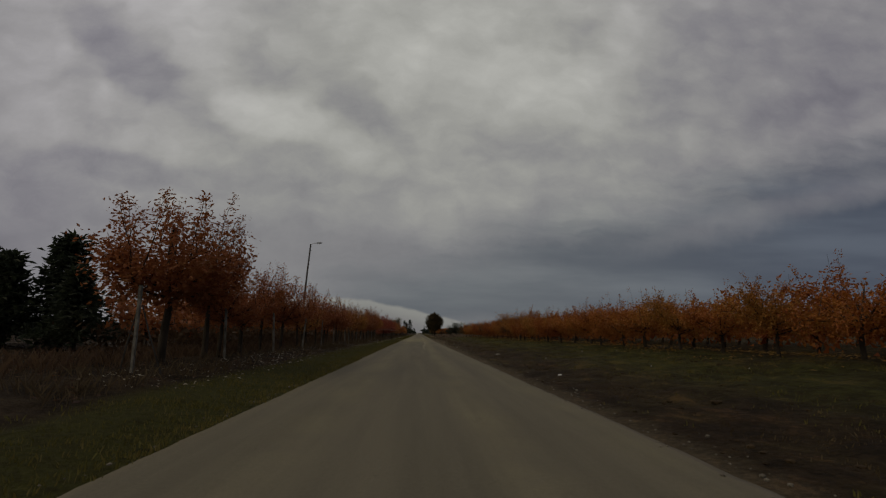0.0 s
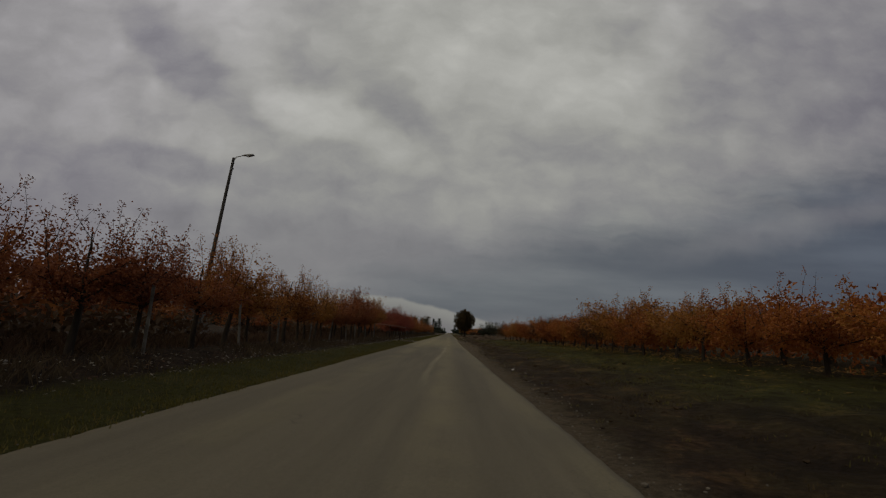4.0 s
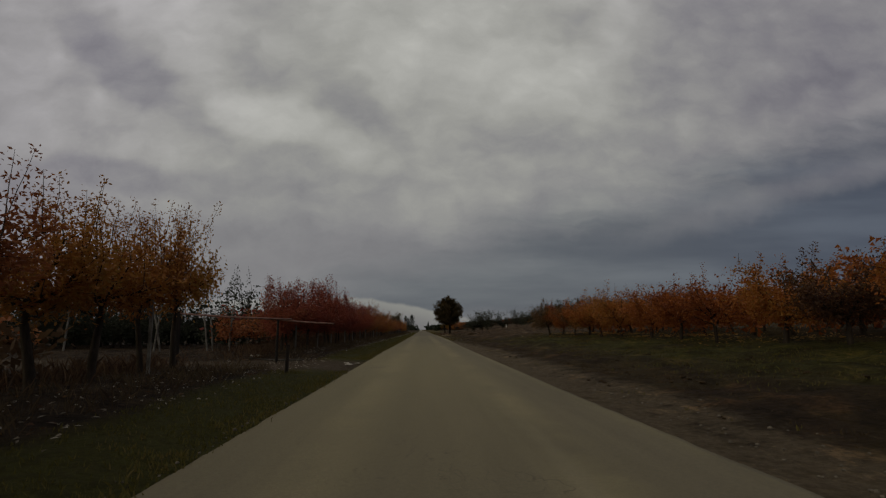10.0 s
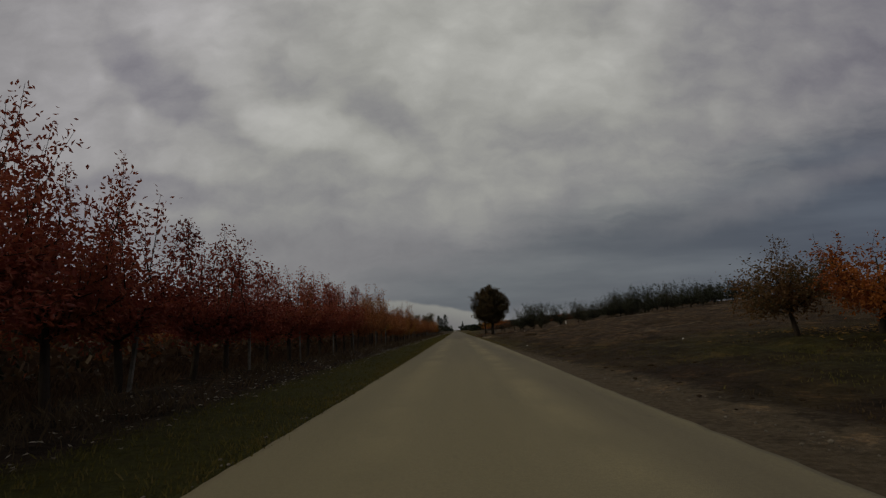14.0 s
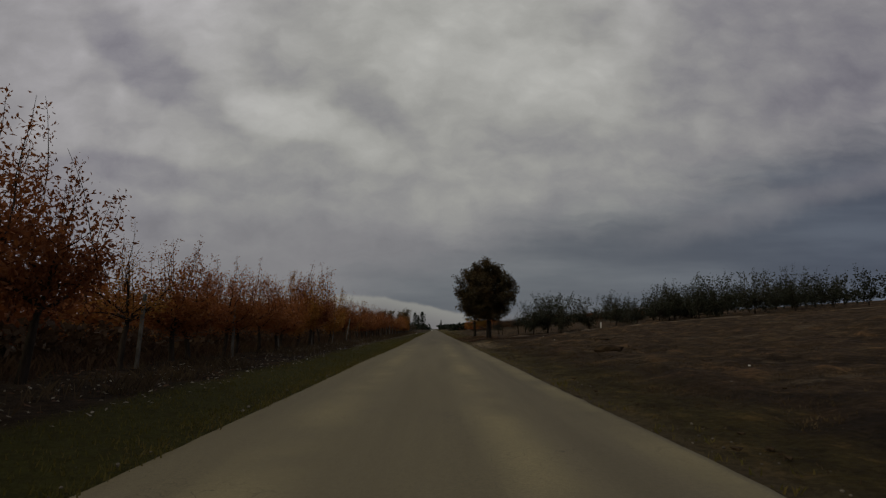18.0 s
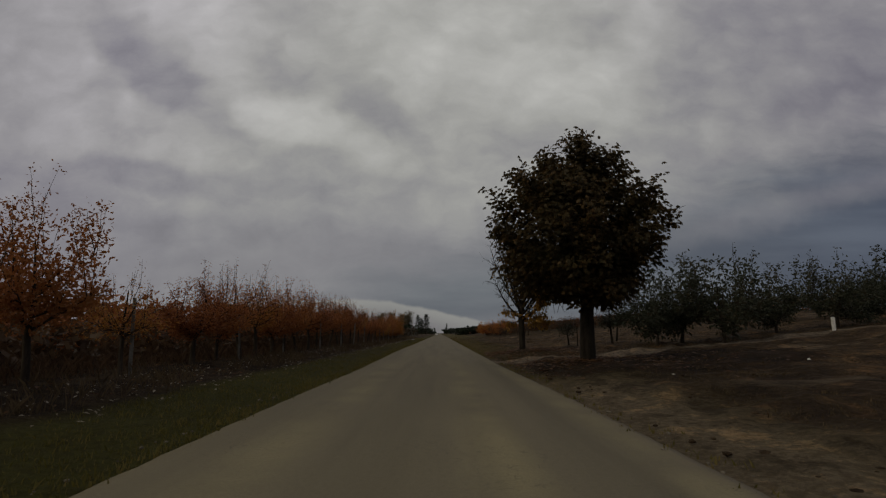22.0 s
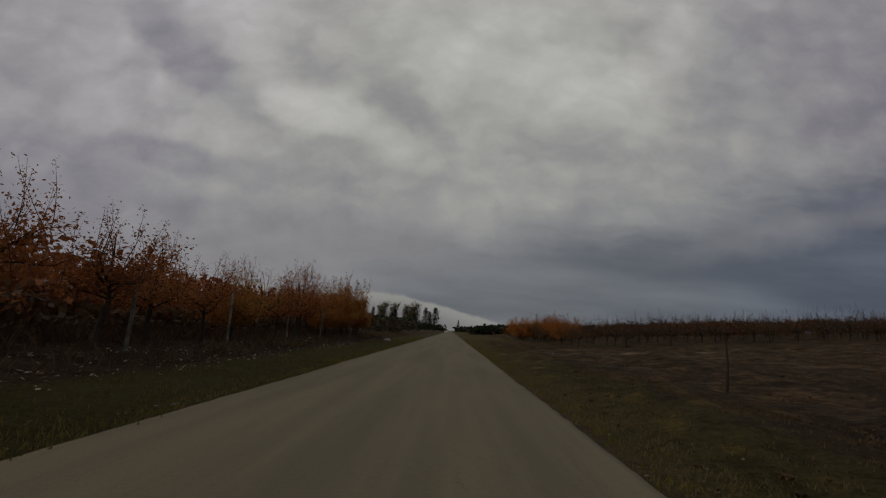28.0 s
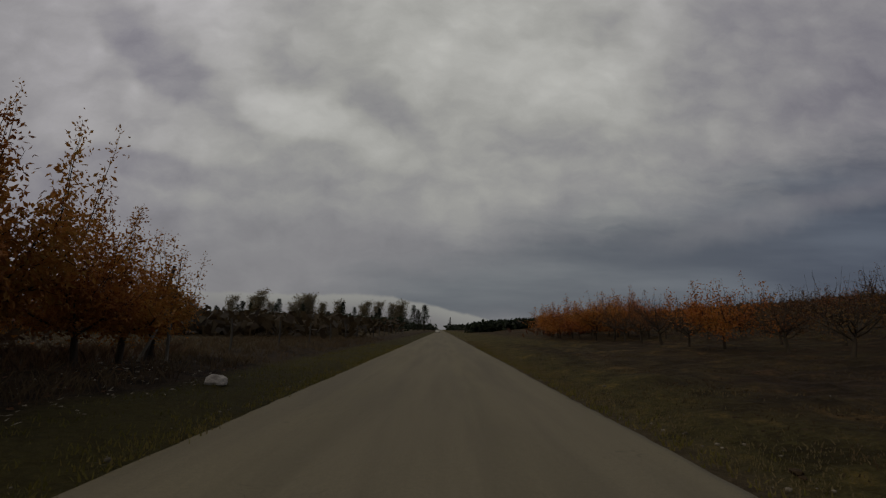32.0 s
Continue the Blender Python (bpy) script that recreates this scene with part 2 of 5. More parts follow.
def b_asphalt(N, bsdf, pos):
    x, y, z = split(N, pos)
    grain = N.noise(pos, 90.0, 2.0)
    long = N.mapping(pos, scale=(1.0, 0.05, 1.0))
    streaks = N.noise(long, 1.6, 5.0, 0.6)
    blot = N.noise(pos, 0.35, 5.0, 0.6)
    col = N.mix(N.ramp(streaks.outputs[0], 0.3, 0.7), (0.108, 0.094, 0.064), (0.152, 0.132, 0.089))
    # dusty wheel tracks and a pale crown seam
    def track(c, w):
        return N.ramp(N.m("ABSOLUTE", N.m("SUBTRACT", N.m("ADD", x, N.m("MULTIPLY", N.m("SUBTRACT", streaks.outputs[0], 0.5), 0.5)), c)), w, 0.0)
    dust = N.m("MAXIMUM", N.m("MULTIPLY", track(0.95, 0.6), 0.9), N.m("MAXIMUM", N.m("MULTIPLY", track(-1.5, 0.7), 0.75), N.m("MULTIPLY", track(2.5, 0.5), 0.7)))
    along = N.m("MULTIPLY", N.ramp(y, 45.0, 90.0, 0.35, 1.0), N.ramp(y, 200.0, 165.0, 0.15, 1.0))
    dust = N.m("MULTIPLY", N.m("MULTIPLY", dust, along), N.ramp(blot.outputs[0], 0.3, 0.65))
    broad = N.m("MULTIPLY", N.m("MULTIPLY", N.ramp(y, 66.0, 88.0), N.m("MULTIPLY", N.ramp(y, 186.0, 165.0, 0.15, 1.0), N.ramp(y, 132.0, 106.0, 0.45, 1.0))), N.ramp(N.m("ADD", x, N.m("MULTIPLY", blot.outputs[0], 1.5)), 2.8, 0.6, 0.25, 0.62))
    col = N.mix(broad, col, (0.275, 0.240, 0.125))
    col = N.mix(dust, col, (0.290, 0.252, 0.138))
    # a thin pale seam of dust that wanders off the crown
    seam_x = N.ramp(y, 46.0, 68.0, 0.42, 0.80)
    seam = N.ramp(N.m("ABSOLUTE", N.m("SUBTRACT", N.m("ADD", x, N.m("MULTIPLY", N.m("SUBTRACT", blot.outputs[0], 0.5), 0.25)), seam_x)), 0.17, 0.02)
    seam = N.m("MULTIPLY", seam, N.m("MULTIPLY", N.ramp(y, 36.0, 48.0), N.ramp(y, 84.0, 68.0)))
    col = N.mix(N.m("MULTIPLY", seam, N.ramp(streaks.outputs[0], 0.25, 0.6, 0.35, 0.8)), col, (0.275, 0.245, 0.160))
    col = N.mix(N.ramp(blot.outputs[0], 0.62, 0.8, 0.0, 0.5), col, (0.12, 0.10, 0.078))
    speck = N.noise(pos, 22.0, 4.0, 0.7)
    col = N.mix(N.ramp(speck.outputs[0], 0.35, 0.7, 0.0, 0.4), col, N.mix(1.0, col, (0.6, 0.6, 0.6), "MULTIPLY"))
    col = N.mix(N.ramp(grain.outputs[0], 0.3, 0.7, 0.0, 0.45), col, (0.09, 0.078, 0.062))
    cr = N.t.nodes.new("ShaderNodeTexVoronoi")
    cr.feature = "DISTANCE_TO_EDGE"
    sway = N.mapping(N.noise(pos, 0.8, 3.0).outputs["Color"], scale=(1.2, 1.2, 0.0))
    warp = N.t.nodes.new("ShaderNodeVectorMath")
    warp.operation = "MULTIPLY_ADD"
    link(N.t, pos, warp.inputs[0])
    warp.inputs[1].default_value = (0.55, 0.16, 0.0)
    link(N.t, sway, warp.inputs[2])
    link(N.t, warp.outputs[0], cr.inputs["Vector"])
    crack = N.m("MULTIPLY", N.ramp(cr.outputs["Distance"], 0.012, 0.0), N.ramp(blot.outputs[0], 0.48, 0.62, 0.0, 0.55))
    col = N.mix(crack, col, (0.045, 0.038, 0.03))
    # edges crumble into dirt
    edge = N.ramp(N.m("ADD", N.m("ABSOLUTE", x), N.m("MULTIPLY", N.noise(pos, 2.2, 4.0).outputs[0], 0.5)), 2.9, 3.25)
    col = N.mix(N.m("MULTIPLY", edge, 0.55), col, (0.15, 0.12, 0.09))
    link(N.t, col, bsdf.inputs["Base Color"])
    bump(N, bsdf, N.m("ADD", grain.outputs[0], N.m("MULTIPLY", blot.outputs[0], 0.6)), 0.006)


def b_ground(N, bsdf, pos):
    x, y, z = split(N, pos)
    n1, n2, n3 = N.noise(pos, 0.22, 5.0), N.noise(pos, 1.4, 6.0, 0.68), N.noise(pos, 9.0, 5.0, 0.7)
    wob = N.m("MULTIPLY", N.m("SUBTRACT", n2.outputs[0], 0.5), 1.6)
    wob1 = N.m("MULTIPLY", N.m("SUBTRACT", n1.outputs[0], 0.5), 3.0)
    xw = N.m("ADD", x, wob)
    dirt = N.mix(n2.outputs[0], (0.013, 0.008, 0.005), (0.072, 0.046, 0.024))
    straw = N.mix(n3.outputs[0], (0.020, 0.014, 0.006), (0.098, 0.070, 0.030))
    green = N.mix(n3.outputs[0], (0.030, 0.031, 0.007), (0.092, 0.088, 0.020))
    pale = N.mix(n3.outputs[0], (0.075, 0.058, 0.038), (0.23, 0.185, 0.125))
    patchy = N.noise(pos, 0.75, 6.0, 0.7)
    col = N.mix(N.ramp(N.m("ADD", N.m("MULTIPLY", n1.outputs[0], 0.5), N.m("MULTIPLY", patchy.outputs[0], 0.5)), 0.44, 0.56), dirt, straw)
    # leaf litter under the trees on the left
    left = N.ramp(xw, -4.6, -5.6)
    col = N.mix(left, col, N.mix(N.ramp(n2.outputs[0], 0.35, 0.7), (0.022, 0.015, 0.010), (0.078, 0.054, 0.033)))
    # green verges
    vl = N.m("MULTIPLY", N.ramp(xw, -1.9, -2.6), N.ramp(N.m("ADD", x, N.m("MULTIPLY", wob1, 0.4)), -5.4, -4.5))
    vl = N.m("MULTIPLY", vl, N.ramp(y, 180.0, 205.0, 1.0, 0.55))
    col = N.mix(N.m("MULTIPLY", vl, N.ramp(n2.outputs[0], 0.2, 0.5, 0.6, 1.0)), col, green)
    g1 = N.m("MULTIPLY", N.ramp(N.m("ADD", x, wob), 5.0, 8.0), N.ramp(N.m("ADD", y, N.m("MULTIPLY", wob1, 4.0)), 128.0, 108.0))
    g1 = N.m("MULTIPLY", g1, N.ramp(x, 13.5, 11.0, 0.15, 1.0))
    col = N.mix(N.m("MULTIPLY", g1, N.ramp(n1.outputs[0], 0.3, 0.55, 0.35, 0.95)), col, green)
    g2 = N.m("MULTIPLY", N.m("MULTIPLY", N.ramp(xw, 2.8, 3.4), N.ramp(N.m("ADD", x, N.m("MULTIPLY", wob1, 1.5)), 6.5, 3.6)), N.ramp(y, 196.0, 206.0))
    g2 = N.m("MAXIMUM", g2, N.m("MULTIPLY", N.ramp(xw, 3.0, 4.0), N.m("MULTIPLY", N.ramp(x, 12.0, 7.0), N.ramp(y, 270.0, 300.0))))
    col = N.mix(N.m("MULTIPLY", g2, 0.7), col, N.mix(1.0, green, (1.45, 1.30, 1.6), "MULTIPLY"))
    g3 = N.m("MULTIPLY", N.m("MULTIPLY", N.ramp(xw, 2.7, 3.1), N.ramp(xw, 5.6, 3.8)), N.m("MULTIPLY", N.ramp(y, 122.0, 145.0), N.ramp(y, 193.0, 186.0)))
    col = N.mix(N.m("MULTIPLY", g3, 0.4), col, N.mix(1.0, green, (1.35, 1.2, 1.0), "MULTIPLY"))
    farleft = N.m("MULTIPLY", N.ramp(x, -5.5, -9.0), N.ramp(y, 262.0, 275.0))
    col = N.mix(N.m("MULTIPLY", farleft, 0.8), col, straw)
    # ploughed, crusted soil in the open field
    field = N.m("MULTIPLY", N.ramp(x, 5.0, 8.0), N.m("MULTIPLY", N.ramp(y, 118.0, 132.0), N.ramp(y, 262.0, 250.0)))
    col = N.mix(N.m("MULTIPLY", field, 0.7), col, N.mix(N.ramp(n2.outputs[0], 0.3, 0.7), (0.032, 0.021, 0.013), (0.128, 0.086, 0.050)))
    crust = N.noise(N.mapping(pos, scale=(0.5, 1.3, 1.0)), 0.55, 6.0, 0.65)
    col = N.mix(N.m("MULTIPLY", field, N.ramp(crust.outputs[0], 0.56, 0.66, 0.0, 0.85)), col, N.mix(n3.outputs[0], (0.07, 0.046, 0.024), (0.17, 0.122, 0.070)))
    # trodden pale earth: long worn patches in the field and a dusty apron where the lane meets the road
    worn = N.noise(N.mapping(pos, loc=(3.0, 7.0, 0.0), scale=(0.16, 0.42, 1.0)), 1.0, 4.0, 0.6)
    worn = N.m("MULTIPLY", field, N.ramp(N.m("ADD", worn.outputs[0], N.m("MULTIPLY", wob, 0.03)), 0.60, 0.66))
    col = N.mix(N.m("MULTIPLY", worn, 0.85), col, N.mix(n3.outputs[0], (0.085, 0.064, 0.042), (0.20, 0.160, 0.112)))
    apron = N.m("MULTIPLY", N.ramp(N.m("ADD", x, wob), 5.8, 3.7), N.m("MULTIPLY", N.ramp(N.m("ADD", y, wob1), 167.0, 172.0), N.ramp(N.m("ADD", y, wob1), 187.0, 180.0)))
    apron = N.m("MULTIPLY", apron, N.ramp(x, 2.0, 2.6))
    col = N.mix(N.m("MULTIPLY", apron, 0.8), col, N.mix(n3.outputs[0], (0.125, 0.098, 0.066), (0.27, 0.220, 0.150)))
    # dark rotting litter under the big tree, the crown's shade painted into its colour
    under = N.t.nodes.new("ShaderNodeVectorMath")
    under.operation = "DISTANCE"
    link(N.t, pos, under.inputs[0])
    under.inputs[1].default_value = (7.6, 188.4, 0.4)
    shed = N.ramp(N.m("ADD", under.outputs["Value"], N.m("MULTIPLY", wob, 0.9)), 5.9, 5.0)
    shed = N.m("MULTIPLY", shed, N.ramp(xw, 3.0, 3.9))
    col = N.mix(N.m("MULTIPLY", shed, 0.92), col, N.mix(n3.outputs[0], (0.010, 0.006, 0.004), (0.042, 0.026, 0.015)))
    # gravelly margin beside the asphalt
    wide = N.m("MULTIPLY", N.m("MULTIPLY", N.ramp(y, 62.0, 85.0), N.ramp(y, 125.0, 105.0)), 0.75)
    gv = N.m("MULTIPLY", N.ramp(N.m("SUBTRACT", N.m("ADD", x, N.m("MULTIPLY", wob, 0.8)), wide), 3.75, 2.9), N.ramp(x, 1.0, 2.0))
    gv = N.m("MULTIPLY", gv, N.ramp(n2.outputs[0], 0.24, 0.5))
    gv = N.m("MULTIPLY", gv, N.ramp(y, 140.0, 120.0, 0.45, 1.0))
    col = N.mix(N.m("MULTIPLY", gv, 0.92), col, pale)
    # dirt lane that leaves the road
    lane_y = N.m("ADD", 195.1, N.m("MULTIPLY", N.m("SINE", N.m("MULTIPLY", x, 0.11)), 0.5))
    lane_y = N.m("SUBTRACT", lane_y, N.ramp(x, 28.0, 46.0, 0.0, 12.0))
    lane = N.m("MULTIPLY", N.ramp(N.m("ABSOLUTE", N.m("ADD", N.m("SUBTRACT", y, lane_y), N.m("MULTIPLY", wob, 0.4))), 1.6, 0.9), N.ramp(x, 2.0, 3.0))
    col = N.mix(N.m("MULTIPLY", lane, N.ramp(n2.outputs[0], 0.25, 0.55, 0.5, 0.95)), col, N.mix(n3.outputs[0], (0.15, 0.118, 0.088), (0.27, 0.225, 0.172)))
    # muddy yard entrance
    yard = N.m("MULTIPLY", N.m("MULTIPLY", N.ramp(xw, -2.6, -3.2), N.ramp(x, -30.0, -20.0)), N.m("MULTIPLY", N.ramp(N.m("ADD", y, wob), 88.0, 90.0), N.ramp(N.m("ADD", y, wob), 95.5, 93.5)))
    col = N.mix(yard, col, N.mix(n2.outputs[0], (0.048, 0.036, 0.024), (0.135, 0.102, 0.070)))
    col = N.mix(N.ramp(n3.outputs[0], 0.38, 0.62, 0.0, 0.75), col, N.mix(1.0, col, (0.38, 0.36, 0.33), "MULTIPLY"))
    col = N.mix(N.ramp(n2.outputs[0], 0.56, 0.7, 0.0, 0.6), col, N.mix(1.0, col, (0.45, 0.42, 0.4), "MULTIPLY"))
    # trampled hollows and pale crusted tops
    rough = N.noise(N.mapping(pos, scale=(1.0, 0.6, 1.0)), 1.1, 9.0, 0.78)
    right = N.ramp(x, 2.9, 3.8)
    col = N.mix(N.m("MULTIPLY", right, N.ramp(rough.outputs[0], 0.50, 0.42)), col, N.mix(1.0, col, (0.52, 0.50, 0.47), "MULTIPLY"))
    col = N.mix(N.m("MULTIPLY", right, N.ramp(rough.outputs[0], 0.53, 0.62)), col, N.mix(1.0, col, (2.1, 1.85, 1.6), "MULTIPLY"))
    grit = N.noise(N.mapping(pos, rot=0.6, scale=(1.0, 0.45, 1.0)), 26.0, 3.0, 0.7)
    col = N.mix(N.ramp(grit.outputs[0], 0.58, 0.72, 0.0, 0.6), col, N.mix(1.0, col, (2.1, 1.95, 1.7), "MULTIPLY"))
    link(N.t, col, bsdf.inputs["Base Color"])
    bump(N, bsdf, N.m("ADD", N.m("ADD", N.m("MULTIPLY", n2.outputs[0], 2.0), N.m("MULTIPLY", rough.outputs[0], 3.0)), N.m("ADD", n3.outputs[0], N.m("MULTIPLY", grit.outputs[0], 0.4))), 0.10)


def leaf_mat(name, cols, rough=0.6, trans=0.4):
    """Leaves: colour by leaf and by tree, a little light through the blade."""
    def build(N, bsdf, pos):
        t = N.t
        isl = t.nodes.new("ShaderNodeNewGeometry").outputs["Random Per Island"]
        ob = t.nodes.new("ShaderNodeObjectInfo").outputs["Random"]
        ramp = t.nodes.new("ShaderNodeValToRGB")
        el = ramp.color_ramp.elements
        for i, c in enumerate(cols):
            e = el[i] if i < 2 else el.new(1.0)
            e.position, e.color = i / (len(cols) - 1), (*c, 1)
        for i in range(len(cols)):
            el[i].position = i / (len(cols) - 1)
        patch = N.noise(pos, 0.9, 2.0)
        f = N.m("ADD", N.m("MULTIPLY", isl, 0.5), N.m("ADD", N.m("MULTIPLY", N.m("SUBTRACT", ob, 0.5), 0.5), N.m("MULTIPLY", N.m("SUBTRACT", patch.outputs[0], 0.5), 0.9)))
        link(t, N.m("ADD", f, 0.22, clamp=True), ramp.inputs[0])
        col = N.mix(N.ramp(N.noise(pos, 40.0, 2.0).outputs[0], 0.3, 0.7, 0.0, 0.35), ramp.outputs[0], N.mix(1.0, ramp.outputs[0], (0.5, 0.45, 0.4), "MULTIPLY"))
        link(t, col, bsdf.inputs["Base Color"])
        tr = t.nodes.new("ShaderNodeBsdfTranslucent")
        link(t, col, tr.inputs[0])
        mx = t.nodes.new("ShaderNodeMixShader")
        mx.inputs[0].default_value = trans
        link(t, bsdf.outputs[0], mx.inputs[1]), link(t, tr.outputs[0], mx.inputs[2])
        link(t, mx.outputs[0], t.nodes["Material Output"].inputs[0])
    return material(name, build, rough, 0.25)


def b_plain(c1, c2, scale, fine=30.0, dist=0.004, stretch=(1, 1, 1)):
    def build(N, bsdf, pos):
        p = N.mapping(pos, scale=stretch)
        a, b = N.noise(p, scale, 4.0), N.noise(p, fine, 3.0)
        col = N.mix(N.ramp(a.outputs[0], 0.3, 0.7), c1, c2)
        col = N.mix(N.ramp(b.outputs[0], 0.35, 0.7, 0.0, 0.4), col, N.mix(1.0, col, (0.45, 0.43, 0.4), "MULTIPLY"))
        link(N.t, col, bsdf.inputs["Base Color"])
        bump(N, bsdf, N.m("ADD", a.outputs[0], b.outputs[0]), dist)
    return build


M_ASPHALT = material("asphalt", b_asphalt, 0.85, 0.2)
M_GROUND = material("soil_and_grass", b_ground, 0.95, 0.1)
M_BARK = material("bark", b_plain((0.022, 0.017, 0.013), (0.056, 0.044, 0.034), 6.0, 45.0, 0.006, (1, 1, 0.25)), 0.9, 0.15)
M_BARK_DARK = material("bark_dark", b_plain((0.010, 0.008, 0.006), (0.030, 0.024, 0.018), 6.0, 45.0, 0.008, (1, 1, 0.25)), 0.9, 0.15)
M_BIRCH = material("bark_birch", b_plain((0.08, 0.075, 0.07), (0.30, 0.29, 0.27), 3.0, 20.0, 0.004), 0.8, 0.2)
M_RUST = leaf_mat("leaves_rust", [(0.12, 0.036, 0.018), (0.25, 0.078, 0.030), (0.31, 0.108, 0.038), (0.29, 0.125, 0.045)])
M_COPPER = leaf_mat("leaves_copper", [(0.14, 0.046, 0.018), (0.28, 0.096, 0.032), (0.34, 0.130, 0.040), (0.32, 0.145, 0.050)])
M_CRIMSON = leaf_mat("leaves_crimson", [(0.11, 0.024, 0.018), (0.24, 0.050, 0.033), (0.29, 0.074, 0.038), (0.27, 0.098, 0.045)])
M_AMBER = leaf_mat("leaves_amber", [(0.15, 0.052, 0.015), (0.31, 0.115, 0.025), (0.38, 0.175, 0.036), (0.27, 0.160, 0.040)])
M_ORANGE = leaf_mat("leaves_orange", [(0.17, 0.040, 0.013), (0.30, 0.088, 0.020), (0.38, 0.140, 0.028), (0.36, 0.18, 0.040)])
M_DULL = leaf_mat("leaves_brown", [(0.045, 0.020, 0.012), (0.10, 0.045, 0.022), (0.16, 0.085, 0.03), (0.07, 0.06, 0.025)])
M_PALELEAF = leaf_mat("leaves_pale", [(0.14, 0.115, 0.085), (0.30, 0.26, 0.20), (0.46, 0.42, 0.35), (0.24, 0.18, 0.10)], 0.8)
M_BRUSH = leaf_mat("brush", [(0.042, 0.023, 0.014), (0.088, 0.052, 0.030), (0.130, 0.080, 0.044), (0.09, 0.055, 0.030)])
M_SCRUB = leaf_mat("scrub", [(0.016, 0.011, 0.007), (0.034, 0.024, 0.014), (0.055, 0.038, 0.020), (0.030, 0.026, 0.014)])
M_DARKGREEN = leaf_mat("leaves_dark_green", [(0.014, 0.017, 0.010), (0.032, 0.037, 0.022), (0.050, 0.057, 0.036), (0.066, 0.054, 0.032)])
M_CHESTNUT = leaf_mat("leaves_chestnut", [(0.034, 0.030, 0.013), (0.085, 0.062, 0.024), (0.17, 0.092, 0.032), (0.26, 0.118, 0.040)], 0.6, 0.35)
M_YELLOW = leaf_mat("leaves_yellow", [(0.16, 0.075, 0.015), (0.32, 0.17, 0.030), (0.40, 0.24, 0.045), (0.25, 0.13, 0.03)])
M_PINE = leaf_mat("needles", [(0.008, 0.012, 0.008), (0.02, 0.028, 0.016), (0.035, 0.045, 0.025), (0.03, 0.035, 0.02)])
M_BIRCHLEAF = leaf_mat("leaves_birch", [(0.10, 0.085, 0.055), (0.16, 0.135, 0.085), (0.20, 0.165, 0.10), (0.14, 0.13, 0.09)])
M_GRASS = leaf_mat("grass_blades", [(0.046, 0.046, 0.011), (0.080, 0.075, 0.019), (0.125, 0.108, 0.027), (0.17, 0.128, 0.045)], 0.8)
M_FADED = leaf_mat("faded_grass", [(0.055, 0.046, 0.020), (0.092, 0.078, 0.034), (0.14, 0.112, 0.054), (0.17, 0.128, 0.070)], 0.9)
M_STRAW = leaf_mat("dry_weeds", [(0.040, 0.027, 0.016), (0.075, 0.052, 0.030), (0.13, 0.095, 0.055), (0.08, 0.055, 0.03)], 0.9)
M_TURF = leaf_mat("matted_turf", [(0.020, 0.013, 0.008), (0.045, 0.030, 0.016), (0.075, 0.053, 0.026), (0.14, 0.10, 0.055)], 0.95, 0.25)
M_CONCRETE = material("concrete", b_plain((0.09, 0.083, 0.072), (0.20, 0.187, 0.165), 3.0, 40.0, 0.004), 0.9, 0.2)
M_POLE = material("weathered_wood", b_plain((0.035, 0.032, 0.03), (0.075, 0.068, 0.06), 5.0, 40.0, 0.004, (1, 1, 0.15)), 0.9, 0.15)
M_PLASTER = material("plaster", b_plain((0.13, 0.114, 0.092), (0.24, 0.215, 0.178), 1.2, 20.0, 0.006), 0.95, 0.1)
M_ROOF = material("roof_felt", b_plain((0.03, 0.02, 0.018), (0.075, 0.042, 0.034), 2.0, 25.0, 0.004), 0.9, 0.15)
M_DARKWOOD = material("dark_planks", b_plain((0.012, 0.010, 0.009), (0.035, 0.026, 0.02), 3.0, 30.0, 0.004, (1, 1, 0.15)), 0.85, 0.2)
M_RUSTPIPE = material("rusty_pipe", b_plain((0.075, 0.034, 0.027), (0.16, 0.078, 0.062), 3.0, 30.0, 0.002), 0.7, 0.3)
M_METAL = material("lamp_metal", b_plain((0.16, 0.165, 0.17), (0.30, 0.31, 0.32), 5.0, 30.0, 0.001), 0.5, 0.5)
M_WHITE = material("white_plastic", b_plain((0.55, 0.54, 0.52), (0.78, 0.77, 0.74), 8.0, 40.0, 0.002), 0.6, 0.4)
M_PAPER = material("wet_paper", b_plain((0.28, 0.26, 0.22), (0.50, 0.47, 0.41), 5.0, 30.0, 0.002), 0.8, 0.2)
M_STONE = material("pale_stone", b_plain((0.22, 0.20, 0.18), (0.45, 0.42, 0.38), 5.0, 30.0, 0.006), 0.9, 0.2)
M_GRAVEL = material("gravel", b_plain((0.07, 0.06, 0.048), (0.20, 0.175, 0.14), 5.0, 30.0, 0.004), 0.9, 0.2)
M_SOIL = material("dark_soil", b_plain((0.020, 0.013, 0.008), (0.062, 0.042, 0.024), 4.0, 30.0, 0.01), 0.95, 0.1)
M_GLASS = material("dark_glass", b_plain((0.01, 0.011, 0.012), (0.015, 0.016, 0.018), 5.0, 30.0, 0.0005), 0.1, 0.5)
M_RUBBER = material("rubber", b_plain((0.012, 0.012, 0.012), (0.025, 0.025, 0.024), 9.0, 60.0, 0.002), 0.9, 0.2)

# ---- geometry helpers ----


def smooth01(v, lo, hi):
    u = min(1.0, max(0.0, (v - lo) / (hi - lo)))
    return u * u * (3 - 2 * u)


